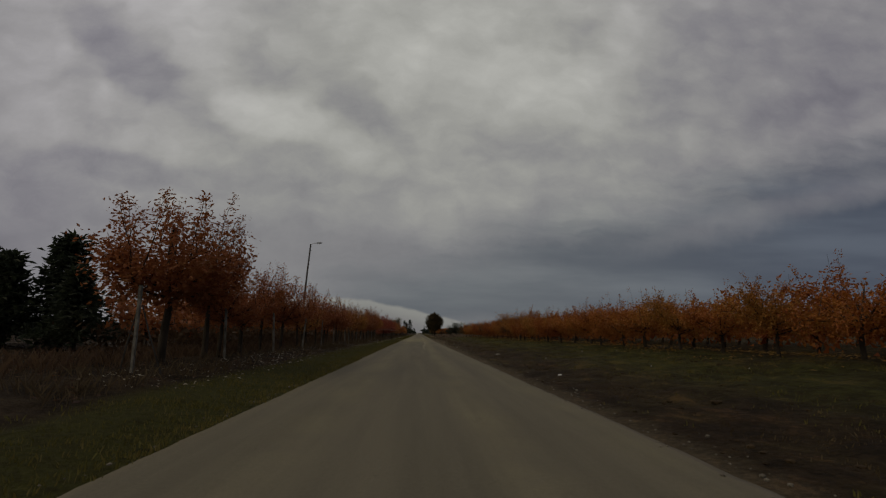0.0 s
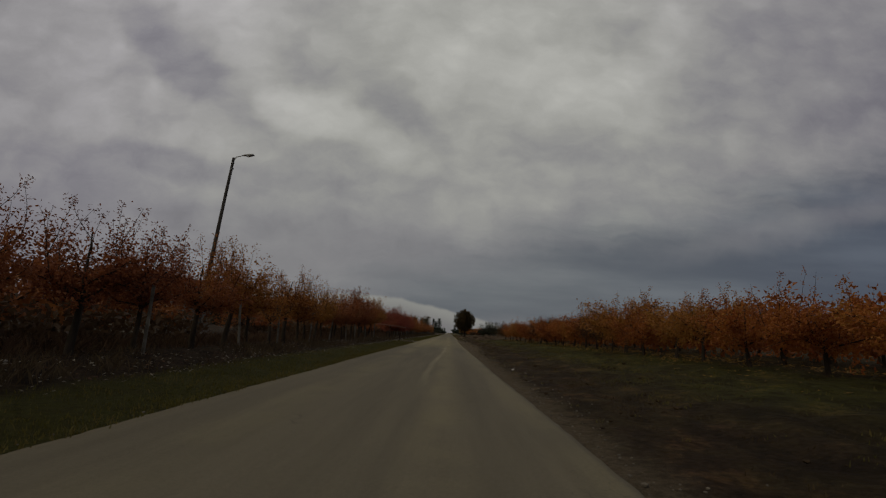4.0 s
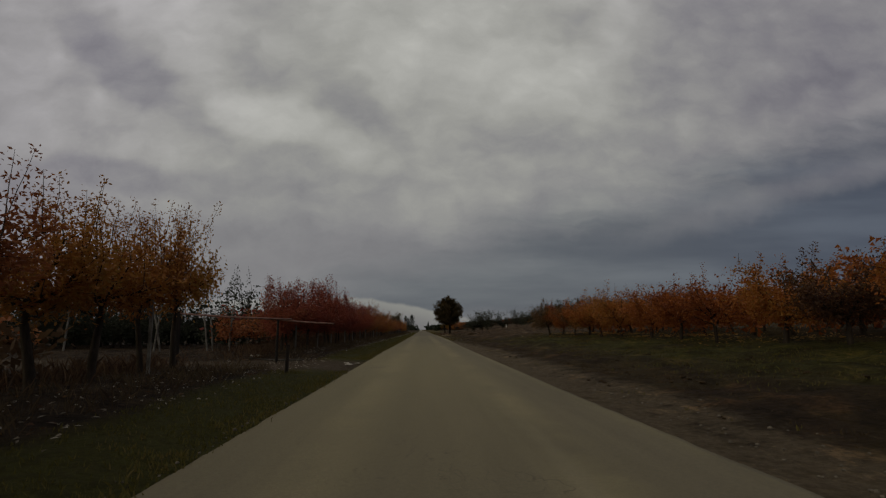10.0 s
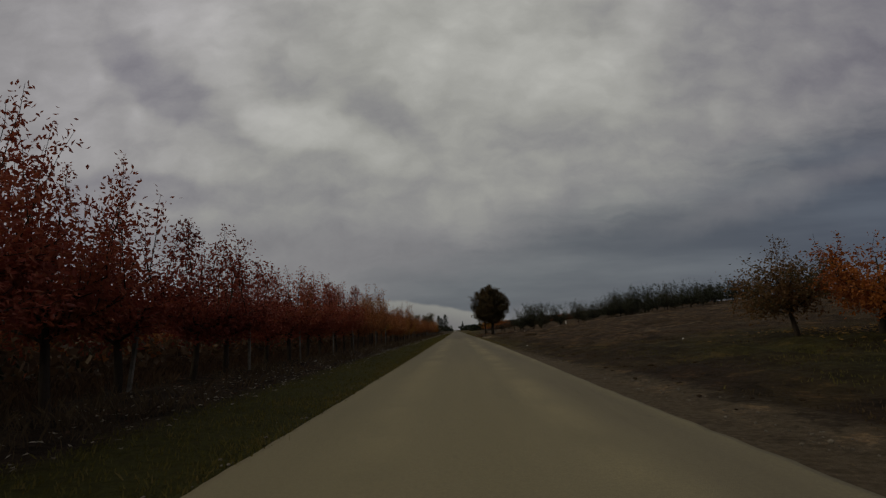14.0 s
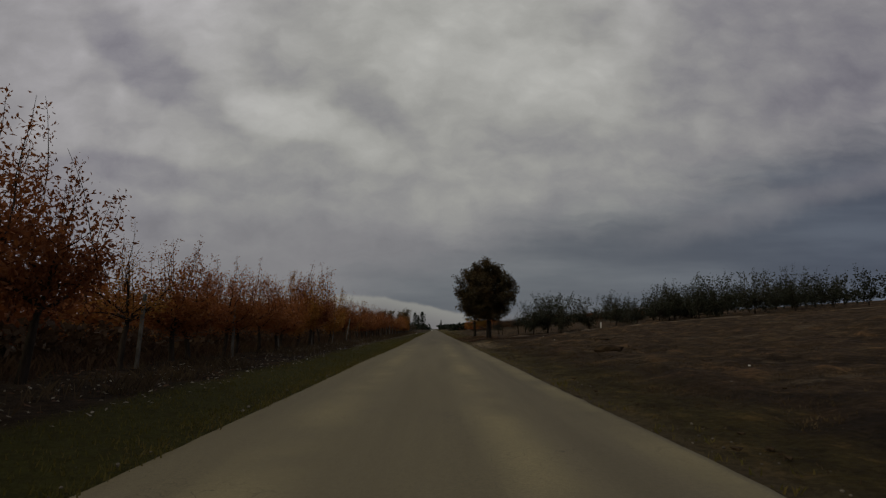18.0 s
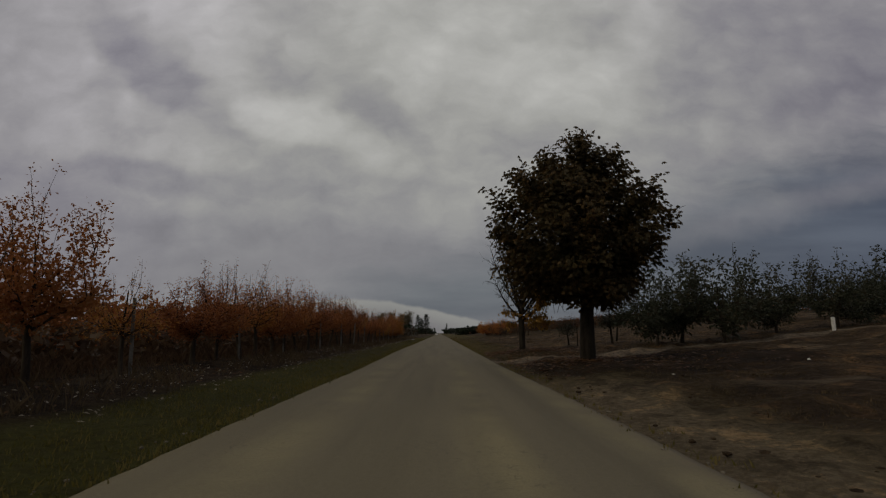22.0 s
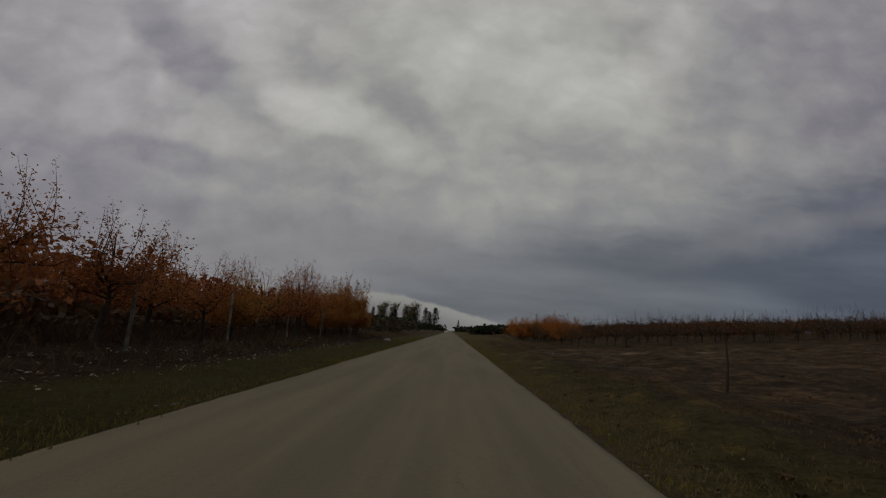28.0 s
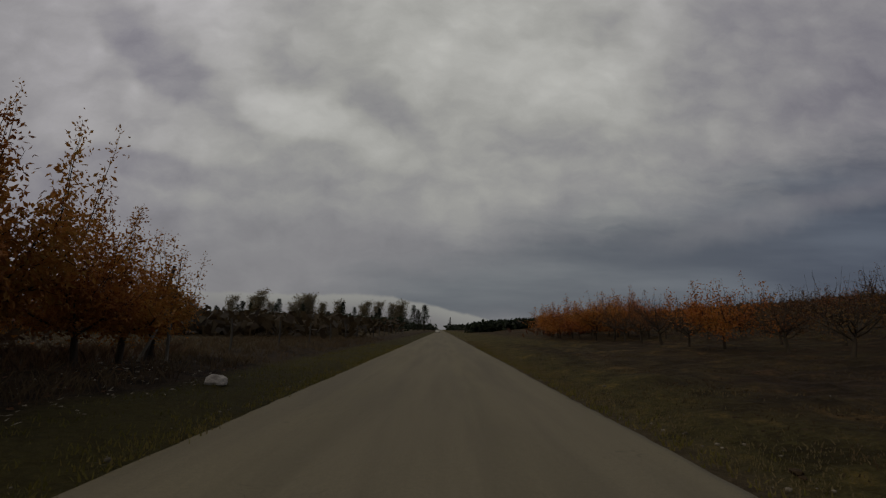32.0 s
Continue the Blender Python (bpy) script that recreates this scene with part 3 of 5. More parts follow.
def road_left(y):
    """Where the asphalt ends on the left."""
    return float(np.interp(y, (5, 50, 85, 100, 130, 158, 172, 194, 204, 240, 262), (-2.80, -2.90, -2.85, -2.89, -2.76, -2.80, -2.63, -2.63, -2.78, -2.70, -2.68)))


def ground_z(x, y):
    """Height of the ground: verges beside the road, a bank on the right, orchard floor on the left."""
    if x < 0:
        u = -x
        z = 0.10 * smooth01(u, 3.05, 4.6) + 0.22 * smooth01(u, 4.8, 7.2) + 0.15 * smooth01(u, 9.0, 30.0)
        yard = smooth01(y, 87, 90) * (1 - smooth01(y, 95, 97))
        return z * (1 - 0.75 * yard * (1 - smooth01(u, 9, 20)))
    near = smooth01(y, 174, 184)
    z = 0.30 * smooth01(x, 3.6 - 0.5 * near, 7.5 - 2.0 * near) + 0.42 * smooth01(x, 6.5, 13.0)
    rise = 0.2 + 0.8 * smooth01(y, 112, 150) * (1 - smooth01(y, 520, 900))
    u = min(max(x - 11.5, 0.0), 60.0)
    z += rise * (0.089 * u * smooth01(u, 0, 9)) * (1 - smooth01(x, 110, 260))
    lane = 1 - smooth01(abs(y - 194.6), 1.5, 4.5)
    z -= 0.20 * lane * smooth01(x, 2.7, 4.0) * (1 - smooth01(x, 8, 14))
    return z


def mesh_object(name, verts, faces, mat, parent=None, smooth=False):
    me = bpy.data.meshes.new(name)
    me.from_pydata(verts, [], faces)
    me.materials.append(mat)
    if smooth:
        me.polygons.foreach_set("use_smooth", [True] * len(me.polygons))
    me.update()
    ob = new(name, me)
    ob.parent = parent
    return ob


def part(name, bm, mat, parent, label=""):
    me = bpy.data.meshes.new(name)
    bm.to_mesh(me)
    bm.free()
    me.materials.append(mat)
    ob = new(name, me)
    ob.parent = parent
    if label:
        ob["label"] = label
    return ob


def thing(name, loc, label, category, group="", rz=0.0, kind=""):
    ob = new(name)
    ob.empty_display_size = 0.2
    ob.matrix_basis = pose(*loc, 0, 0, rz)
    return tagged(ob, label, category, group, kind)


def box(bm, x0, x1, y0, y1, z0, z1, bevel=0.0, m=None):
    r = bmesh.ops.create_cube(bm, size=1.0)
    vs = r["verts"]
    bmesh.ops.scale(bm, vec=(x1 - x0, y1 - y0, z1 - z0), verts=vs)
    bmesh.ops.translate(bm, vec=((x0 + x1) / 2, (y0 + y1) / 2, (z0 + z1) / 2), verts=vs)
    if bevel:
        es = list({e for v in vs for e in v.link_edges})
        vs = list({v for f in bmesh.ops.bevel(bm, geom=es, offset=bevel, segments=2, affect="EDGES")["faces"] for v in f.verts})
    if m is not None:
        bmesh.ops.transform(bm, matrix=m, verts=bm.verts)
    return bm


def tube(bm, pts, radii, sides=8, cap=True):
    """A tapering tube along pts."""
    rings = []
    for i, p in enumerate(pts):
        p = Vector(p)
        d = (Vector(pts[min(i + 1, len(pts) - 1)]) - Vector(pts[max(i - 1, 0)])).normalized()
        u = d.orthogonal().normalized() if abs(d.z) < 0.9 else d.cross(Vector((0, 1, 0))).normalized()
        w = d.cross(u)
        rings.append([bm.verts.new(p + (u * math.cos(2 * math.pi * k / sides) + w * math.sin(2 * math.pi * k / sides)) * radii[i]) for k in range(sides)])
    for a, b in zip(rings, rings[1:]):
        for k in range(sides):
            bm.faces.new((a[k], a[(k + 1) % sides], b[(k + 1) % sides], b[k]))
    if cap:
        bm.faces.new(rings[0][::-1]), bm.faces.new(rings[-1])
    return bm


# ---- ground and road ----


def spaced(lo, hi, step, far, grow=1.35):
    vals = list(np.arange(lo, hi + 1e-6, step))
    s, v = step, vals[-1]
    while v < far:
        s *= grow
        v += s
        vals.append(v)
    s, v, pre = step, lo, []
    while v > -far:
        s *= grow
        v -= s
        pre.append(v)
    return pre[::-1] + vals


def build_ground():
    xs = spaced(-16, 24, 0.4, 4200, 1.25)
    ys = spaced(-8, 290, 0.8, 4500, 1.2)
    verts = []
    for y in ys:
        for x in xs:
            z = ground_z(x, y)
            if -2.6 < x < 2.3:
                z = -0.1
            elif abs(x) < 60 and -30 < y < 420:
                amp = 0.008 + 0.027 * smooth01(abs(x), 3.0, 3.8) + 0.05 * smooth01(abs(x), 3.2, 7)
                z += amp * (1.0 + 0.8 * smooth01(x, 3.4, 5.0)) * (noise.noise((x * 0.9, y * 0.9, 0.3)) + 0.6 * noise.noise((x * 2.4, y * 2.4, 5.1)))
                if x > 3.4 and y < 125:
                    z += 0.07 * smooth01(x, 3.4, 4.6) * (1 - smooth01(x, 9, 11)) * noise.noise((x * 1.1, y * 0.22, 17.0))
                if x > 4.5 and 118 < y < 262:
                    z += 0.13 * noise.noise((x * 0.35, y * 0.6, 9.7)) + 0.07 * noise.noise((x * 1.3, y * 1.1, 3.3))
                z -= 0.02 + 0.075 * (1 - smooth01(abs(x) + (0.2 if x < 0 else 0.0), 3.1, 3.9))
            verts.append((x, y, z))
    nx = len(xs)
    faces = [(j * nx + i, j * nx + i + 1, (j + 1) * nx + i + 1, (j + 1) * nx + i) for j in range(len(ys) - 1) for i in range(nx - 1)]
    ob = mesh_object("ground", verts, faces, M_GROUND, smooth=True)
    tagged(ob, "rough ground of dark soil, leaf litter and patchy green grass", "ground", kind="structure")


def build_road():
    ys = list(np.arange(-30, 330, 0.25)) + [330 * 1.06 ** k for k in range(48)]
    cols = 13
    verts, faces = [], []
    for y in ys:
        base = np.interp(y, (10, 40, 85, 110, 140, 168, 174, 182, 190), (2.98, 2.74, 2.42, 2.45, 2.80, 2.80, 2.96, 2.92, 2.76))
        el = road_left(y) + 0.04 * noise.noise((3.1, y * 0.12, 0)) + 0.03 * noise.noise((7.7, y * 2.3, 0))
        er = base + 0.04 * noise.noise((13.1, y * 0.12, 0)) + 0.035 * noise.noise((17.7, y * 2.1, 0))
        for k in range(cols):
            u = (0.0, 0.012, 0.03, 0.08, 0.18, 0.34, 0.5, 0.66, 0.82, 0.92, 0.97, 0.988, 1.0)[k]
            x = el + (er - el) * u
            z = 0.0 + 0.012 * noise.noise((x * 0.5, y * 0.25, 4.4)) - 0.012 * (abs(2 * u - 1) ** 4)
            if k in (0, cols - 1):
                z -= 0.16
            verts.append((x, y, z))
    for j in range(len(ys) - 1):
        for k in range(cols - 1):
            a = j * cols + k
            faces.append((a, a + 1, a + cols + 1, a + cols))
    ob = mesh_object("road", verts, faces, M_ASPHALT, smooth=True)
    tagged(ob, "narrow straight country road of worn brownish asphalt with crumbling edges", "road", kind="structure")


build_ground()
build_road()


# ---- trees ----


class Grower:
    """Grows limbs as tapering tubes and keeps the places where leaves sit."""

    def __init__(self, seed):
        self.r = random.Random(seed)
        self.v, self.f = [], []
        self.tips = []  # (place, direction, weight)

    def limb(self, p, d, length, r0, r1, level, up=0.0, wander=0.25, segs=4, sides=4, leafy=False):
        r = self.r
        p, d = Vector(p), Vector(d).normalized()
        pts, rads = [p.copy()], [r0]
        for i in range(segs):
            d = (d + Vector((r.gauss(0, wander), r.gauss(0, wander), r.gauss(0, wander) + up))).normalized()
            p = p + d * (length / segs)
            pts.append(p.copy())
            rads.append(r0 + (r1 - r0) * (i + 1) / segs)
            if leafy:
                self.tips.append((p.copy(), d.copy()))
                self.tips.append(((pts[-2] + p) / 2, d.copy()))
        base = len(self.v)
        for i, q in enumerate(pts):
            dd = (pts[min(i + 1, segs)] - pts[max(i - 1, 0)]).normalized()
            u = dd.orthogonal().normalized()
            w = dd.cross(u)
            for k in range(sides):
                an = 2 * math.pi * k / sides
                self.v.append(q + (u * math.cos(an) + w * math.sin(an)) * rads[i])
        for i in range(segs):
            for k in range(sides):
                a, b = base + i * sides + k, base + i * sides + (k + 1) % sides
                self.f.append((a, b, b + sides, a + sides))
        return pts

    def wood(self, name, mat):
        me = bpy.data.meshes.new(name)
        me.from_pydata([tuple(v) for v in self.v], [], self.f)
        me.materials.append(mat)
        me.polygons.foreach_set("use_smooth", [True] * len(me.polygons))
        return me

    def leaves(self, name, mat, count, size, scatter, wide=0.5, keep=None, droop=0.3, top=99.0, plain=False):
        """count leaf blades, each a folded diamond of two triangles, round the tips."""
        r = self.r
        tips = [q for q in self.tips if keep is None or keep(q[0], r)]
        v, f = [], []
        for _ in range(count if tips else 0):
            p, d = r.choice(tips)
            high = smooth01(p.z, top * 0.6, top * 0.88)
            sc = scatter * (1 - 0.6 * high)
            p = p + Vector((r.gauss(0, sc), r.gauss(0, sc), r.gauss(0, sc)))
            if p.z < 0.15:
                continue
            ax = (d * 0.6 + Vector((r.gauss(0, 0.7), r.gauss(0, 0.7), r.gauss(0, 0.6) - droop))).normalized()
            sd = ax.cross(Vector((r.gauss(0, 1), r.gauss(0, 1), r.gauss(0, 1))))
            if sd.length < 1e-3:
                continue
            sd = sd.normalized() * (wide * 0.5)
            s = size * r.uniform(0.65, 1.25) * (1 - 0.34 * high)
            nrm = ax.cross(sd).normalized() * 0.12
            b = len(v)
            if plain:
                v += [p, p + (ax * 0.6 + sd * 1.7) * s, p + (ax - sd * 0.4) * s]
                f.append((b, b + 1, b + 2))
                continue
            v += [p, p + (ax * 0.5 + sd + nrm) * s, p + ax * s, p + (ax * 0.5 - sd + nrm) * s]
            f += [(b, b + 1, b + 2), (b, b + 2, b + 3)]
        me = bpy.data.meshes.new(name)
        me.from_pydata([tuple(q) for q in v], [], f)
        me.materials.append(mat)
        return me


def orchard_tree(seed, mat, bark, height, spread, stem, leaves, leaf=0.10, shoots=10, limbs=6, wide=0.5, sparse_top=0.0, low=True, lite=False):
    """Meshes (trunk with limbs, leaves) of a pruned fruit tree: short stem, spreading limbs, upright shoots."""
    g = Grower(seed)
    r = g.r
    lean = Vector((r.gauss(0, 0.06), r.gauss(0, 0.06), 1))
    sides = 4 if lite else 6
    trunk = g.limb((0, 0, -0.1), lean, stem + 0.1, 0.085 * r.uniform(0.85, 1.2), 0.065, 0, 0.02, 0.06, 3, sides)
    top = trunk[-1]
    leader = g.limb(top, (r.gauss(0, 0.12), r.gauss(0, 0.12), 1), height * 0.45, 0.055, 0.014, 1, 0.1, 0.10, 5, sides - 1, True)
    for i in range(limbs):
        an = 2 * math.pi * (i + r.uniform(-0.3, 0.3)) / limbs
        k = r.random()
        start = top.lerp(leader[2], k * 0.8)
        out = g.limb(start, (math.cos(an), math.sin(an), r.uniform(0.25, 0.75)), spread * r.uniform(0.7, 1.1), 0.04, 0.012, 2, 0.06, 0.16, 4, 4 if not lite else 3, True)
        for q in out[1:]:
            for _ in range(1 if lite else 2):
                a2 = an + r.uniform(-1.4, 1.4)
                g.limb(q, (math.cos(a2), math.sin(a2), r.uniform(-0.25, 0.9) if low else r.uniform(0.1, 1)), spread * r.uniform(0.3, 0.6), 0.012, 0.004, 3, 0.05, 0.22, 3, 3, True)
    for i in range(shoots):
        q = r.choice(g.tips)[0]
        if q.z < stem + 0.3:
            continue
        peak = height * (1.06 - 0.24 * min(1.0, math.hypot(q.x, q.y) / spread) ** 1.5) * r.uniform(0.9, 1.05)
        if peak - q.z < 0.5:
            continue
        ln = min(peak - q.z, 1.8)
        g.limb(q, (r.gauss(0, 0.22), r.gauss(0, 0.22), 1), ln, 0.012, 0.003, 3, 0.15, 0.10, 5, 3, True)
    def keep(p, rr):
        return rr.random() > sparse_top * smooth01(p.z, height * 0.55, height)
    return g.wood("trunk", bark), g.leaves("crown", mat, leaves, leaf, 0.15, wide, keep, 0.45, height, lite)


def plant(meshes, x, y, label, category, group, rz, s, name="fruit_tree", sx=1.0):
    ob = thing(name, (x, y, ground_z(x, y) - 0.03), label, category, group)
    ob.matrix_basis = pose(x, y, ground_z(x, y) - 0.03, 0, 0, rz) @ Matrix.Diagonal((s * sx, s * sx, s, 1))
    for nm, me in zip(("trunk", "crown"), meshes):
        if me is not None and len(me.vertices):
            c = new(nm, me)
            c.parent = ob
    return ob


R = random.Random(41)
def row_trees(mat, seed, n, leaves, stem=1.25, spread=1.16):
    return [orchard_tree(seed + i, mat, M_BARK, 4.15, spread, stem, leaves, 0.110, 20, 8, 0.47, 0.22, False) for i in range(n)]


LEFT_RUST = row_trees(M_RUST, 100, 3, 5000)
LEFT_FULL = row_trees(M_RUST, 106, 2, 8000)
LEFT_AMBER = row_trees(M_AMBER, 110, 2, 5200)
LEFT_CRIMSON = row_trees(M_CRIMSON, 115, 3, 6300, 0.9)
LEFT_ORANGE = row_trees(M_COPPER, 120, 3, 5600, 0.95)
LEFT_COPPER = row_trees(M_COPPER, 140, 3, 3000)
LEFT_GOLD = row_trees(M_AMBER, 125, 2, 7000, 0.7)
LEFT_THIN = [orchard_tree(130 + i, M_AMBER, M_BARK, 4.1, 1.25, 1.3, 1900, 0.10, 24, 8, 0.40, 0.25, False) for i in range(2)]
LEFT_BACK = [orchard_tree(150 + i, (M_RUST, M_COPPER, M_COPPER)[i], M_BARK, 3.2, 1.7, 0.7, 620, 0.26, 5, 5, 0.55, 0.1, True, True) for i in range(3)]
RIGHT = [orchard_tree(200 + i, (M_ORANGE, M_ORANGE, M_AMBER, M_ORANGE, M_DULL)[i], M_BARK, 3.2, 1.65, 0.7, 5600, 0.115, 5, 9, 0.5, 0.4) for i in range(5)]
RIGHT_BACK = [orchard_tree(230 + i, (M_ORANGE, M_ORANGE)[i], M_BARK, 3.2, 1.7, 0.5, 600, 0.30, 3, 5, 0.6, 0.2, True, True) for i in range(2)]
DARK = [orchard_tree(260 + i, M_DARKGREEN, M_BARK, 4.4, 1.5, 0.35, 2800, 0.18, 26, 8, 0.5, 0.3) for i in range(3)]
DARK_YOUNG = [orchard_tree(280 + i, M_DARKGREEN, M_BARK_DARK, 2.9, 0.85, 0.95, 700, 0.13, 9, 6, 0.5, 0.2, False) for i in range(2)]
DARK_BACK = [orchard_tree(270 + i, M_DARKGREEN, M_BARK, 4.4, 1.5, 0.35, 1100, 0.26, 16, 6, 0.5, 0.3, True, True) for i in range(2)]
BARE = [orchard_tree(290 + i, (M_DULL, M_DULL, M_ORANGE, M_DULL)[i], M_BARK, 3.3, 1.8, 0.6, (150, 600, 5000, 1000)[i], 0.11, 11, 10, 0.5, 0.6) for i in range(4)]
BARE_BACK = [orchard_tree(310 + i, (M_DULL, M_DULL, M_ORANGE)[i], M_BARK, 3.2, 1.8, 0.5, (400, 700, 900)[i], 0.19, 5, 8, 0.4, 0.3, True, True) for i in range(3)]


def crown_top(meshes):
    """How high a tree's leaves reach."""
    co = np.empty(len(meshes[1].vertices) * 3)
    meshes[1].vertices.foreach_get("co", co)
    return float(np.percentile(co[2::3], 99.88))


def joined_trees(name, items, label):
    """Rear rows, too many to tell apart: one object."""
    vs, fs, mats, mi, base = [], [], [], [], 0
    for meshes, m in items:
        mm = np.array(m)
        for me in meshes:
            co = np.empty(len(me.vertices) * 3)
            me.vertices.foreach_get("co", co)
            co = co.reshape(-1, 3) @ mm[:3, :3].T + mm[:3, 3]
            mat = me.materials[0]
            if mat not in mats:
                mats.append(mat)
            k = mats.index(mat)
            vs.append(co)
            for p in me.polygons:
                fs.append([base + q for q in p.vertices])
            mi += [k] * len(me.polygons)
            base += len(co)
    me = bpy.data.meshes.new(name)
    me.from_pydata(np.concatenate(vs).tolist(), [], fs)
    for mat in mats:
        me.materials.append(mat)
    me.polygons.foreach_set("material_index", mi)
    return tagged(new(name, me), label, "orchard", kind="stuff")


def spot(x, y, rz, s):
    return pose(x, y, ground_z(x, y) - 0.03, 0, 0, rz) @ Matrix.Diagonal((s, s, s, 1))


# left front row, stretch by stretch: which leaves, and each tree's place along the road and height
ROW_RUST = [(15.2, 5.3), (17.6, 5.1), (19.4, 3.7), (21.8, 3.75), (24.6, 4.4), (28.0, 4.1), (31.0, 4.1), (34.4, 4.0), (36.8, 3.6), (39.4, 3.9), (42.0, 3.6), (44.6, 3.7),
            (62.6, 3.7), (64.8, 3.9), (66.5, 3.75), (68.0, 4.1), (69.8, 3.8), (71.6, 4.7), (73.4, 4.7), (75.4, 4.0), (77.0, 4.2), (78.8, 4.1)]
ROW_AMBER = [(47.7, 4.6), (49.7, 3.6), (54.1, 4.1), (56.3, 3.5), (60.6, 4.1), (81.0, 4.1), (82.7, 4.4), (84.4, 4.5), (86.0, 4.9)]
ROW_CRIMSON = [(96.4, 3.95), (98.3, 4.05), (100.0, 4.0), (102.3, 3.9), (104.3, 3.7), (106.0, 4.95), (107.5, 4.7), (109.5, 4.1), (112.4, 4.2),
               (114.4, 4.1), (117.4, 3.95), (119.8, 4.0), (122.4, 4.1), (125.0, 4.0), (127.5, 4.2), (130.2, 4.0)]
ROW_ORANGE = [(133.2, 4.2), (135.0, 4.0), (136.9, 4.1), (139.0, 5.0), (141.3, 5.1), (143.4, 5.4), (148.3, 3.7), (149.7, 3.5), (152.2, 3.7), (153.6, 3.9), (155.3, 4.1),
              (157.6, 3.3), (159.5, 3.5), (163.7, 5.0), (165.1, 4.0), (176.5, 3.75), (179.0, 4.4), (185.1, 3.4), (187.1, 3.5), (193.2, 3.5), (195.3, 4.0)]
ROW_COPPER = [(197.1, 4.2), (199.3, 3.75), (201.3, 3.6), (203.2, 3.9), (205.2, 3.6), (207.4, 4.15), (209.2, 3.9), (211.0, 4.25), (213.0, 3.8), (217.7, 3.7), (220.2, 3.3),
              (222.6, 3.4), (226.4, 3.95), (229.0, 3.6), (231.5, 3.4), (234.0, 3.2), (241.2, 3.4), (244.0, 4.3), (245.4, 4.5), (247.3, 3.3)]
ROW_GOLD = [(161.9, 4.3), (169.9, 4.45), (236.3, 3.4), (249.6, 3.4), (251.6, 3.6), (253.3, 4.15), (255.0, 4.1), (256.7, 5.0), (258.1, 5.2), (260.0, 4.1), (261.6, 3.9), (263.2, 3.4)]
ROW_THIN = [(32.4, 3.1), (52.2, 3.2), (58.5, 4.2), (146.2, 3.7), (167.4, 3.3), (181.6, 2.9), (189.0, 4.05), (191.3, 3.7), (214.8, 4.0), (238.5, 3.6)]
for row, pool, lab in (
        (ROW_RUST, LEFT_RUST, "young fruit tree with rust-red autumn leaves on a bare dark stem"),
        (ROW_AMBER, LEFT_AMBER, "young fruit tree with amber-brown autumn leaves on a bare dark stem"),
        (ROW_CRIMSON, LEFT_CRIMSON, "young fruit tree with dull crimson autumn leaves on a dark stem"),
        (ROW_ORANGE, LEFT_ORANGE, "young fruit tree with orange-rust autumn leaves on a bare dark stem"),
        (ROW_COPPER, LEFT_COPPER, "young fruit tree with copper-coloured autumn leaves on a bare dark stem"),
        (ROW_GOLD, LEFT_GOLD, "young fruit tree with golden-brown autumn leaves on a dark stem"),
        (ROW_THIN, LEFT_THIN, "young fruit tree, nearly bare, with a few amber leaves")):
    for y, h in row:
        x = -7.2 + R.uniform(-0.2, 0.2)
        wide = 1.5 if y < 16 else R.uniform(0.95, 1.15) if abs(y - 86) > 2 else 0.85
        me = R.choice(LEFT_FULL if y < 19 else pool)
        s = (h - ground_z(x, y)) / crown_top(me)
        plant(me, x, y, lab, "fruit tree", "orchard row along the road", R.uniform(0, 360), s, sx=wide * (4.2 / h) ** 0.65)
items = []
for bx in (-10.4, -14.0):
    y = (20.0 if bx > -12 else 27.0) + R.random()
    while y < 262:
        if not 84 < y < {-10.4: 99.5, -14.0: 112}[bx] and not 51 < y < 62:
            items.append((R.choice(LEFT_BACK), spot(bx + R.uniform(-0.3, 0.3), y, R.uniform(0, 360), R.uniform(0.85, 1.05) * (1.0 if y < 55 or 100 < y < 150 else 0.72))))
        y += R.uniform(2.9, 3.4)
joined_trees("orchard_rear_rows", items, "rear rows of fruit trees with dull rust-red leaves")

# right orchard, amber and orange
y = 11.0
while y < 119:
    s = R.uniform(0.92, 1.08)
    if abs(y - 60.3) < 1.6:
        s = 1.32
    late = y > 105.5
    me = RIGHT[4] if (late and R.random() < 0.88) or R.random() < 0.06 else R.choice(RIGHT[:4])
    lab = "spreading fruit tree with brownish thinning leaves" if me is RIGHT[4] else "spreading fruit tree in bright orange autumn leaf"
    plant(me, 12.4 - 0.014 * y + R.uniform(-0.3, 0.3), y, lab, "fruit tree", "orchard row of orange trees", R.uniform(0, 360), s)
    y += R.uniform(2.9, 3.5)
items = []
for bx in (16.2, 20.0, 24.0):
    y = 14.0 + R.random() * 2
    while y < 121:
        items.append((R.choice(RIGHT_BACK), spot(bx - 0.014 * y + R.uniform(-0.3, 0.3), y, R.uniform(0, 360), R.uniform(0.95, 1.1))))
        y += R.uniform(2.9, 3.4)
joined_trees("orchard_rear_rows", items, "rear rows of fruit trees in orange leaf")

# dark green trees past the dirt lane: a front row, then thinner rows behind it
DARK_LABEL = "dark green fruit tree with upright whippy shoots"
for x, yy, k in ((12.1, 198.0, 4.2), (14.2, 199.6, 5.2), (15.3, 196.9, 4.8), (19.2, 198.8, 4.5), (22.6, 198.6, 4.5),
                 (25.9, 200.5, 3.3), (29.0, 201.0, 4.7), (31.8, 202.6, 5.6), (32.4, 197.4, 5.0), (35.2, 198.4, 5.6), (38.4, 195.8, 5.4), (41.6, 193.4, 5.4)):
    me = R.choice(DARK)
    plant(me, x, yy, DARK_LABEL, "fruit tree", "dark green orchard block", R.uniform(0, 360), k / crown_top(me), sx=1.0)
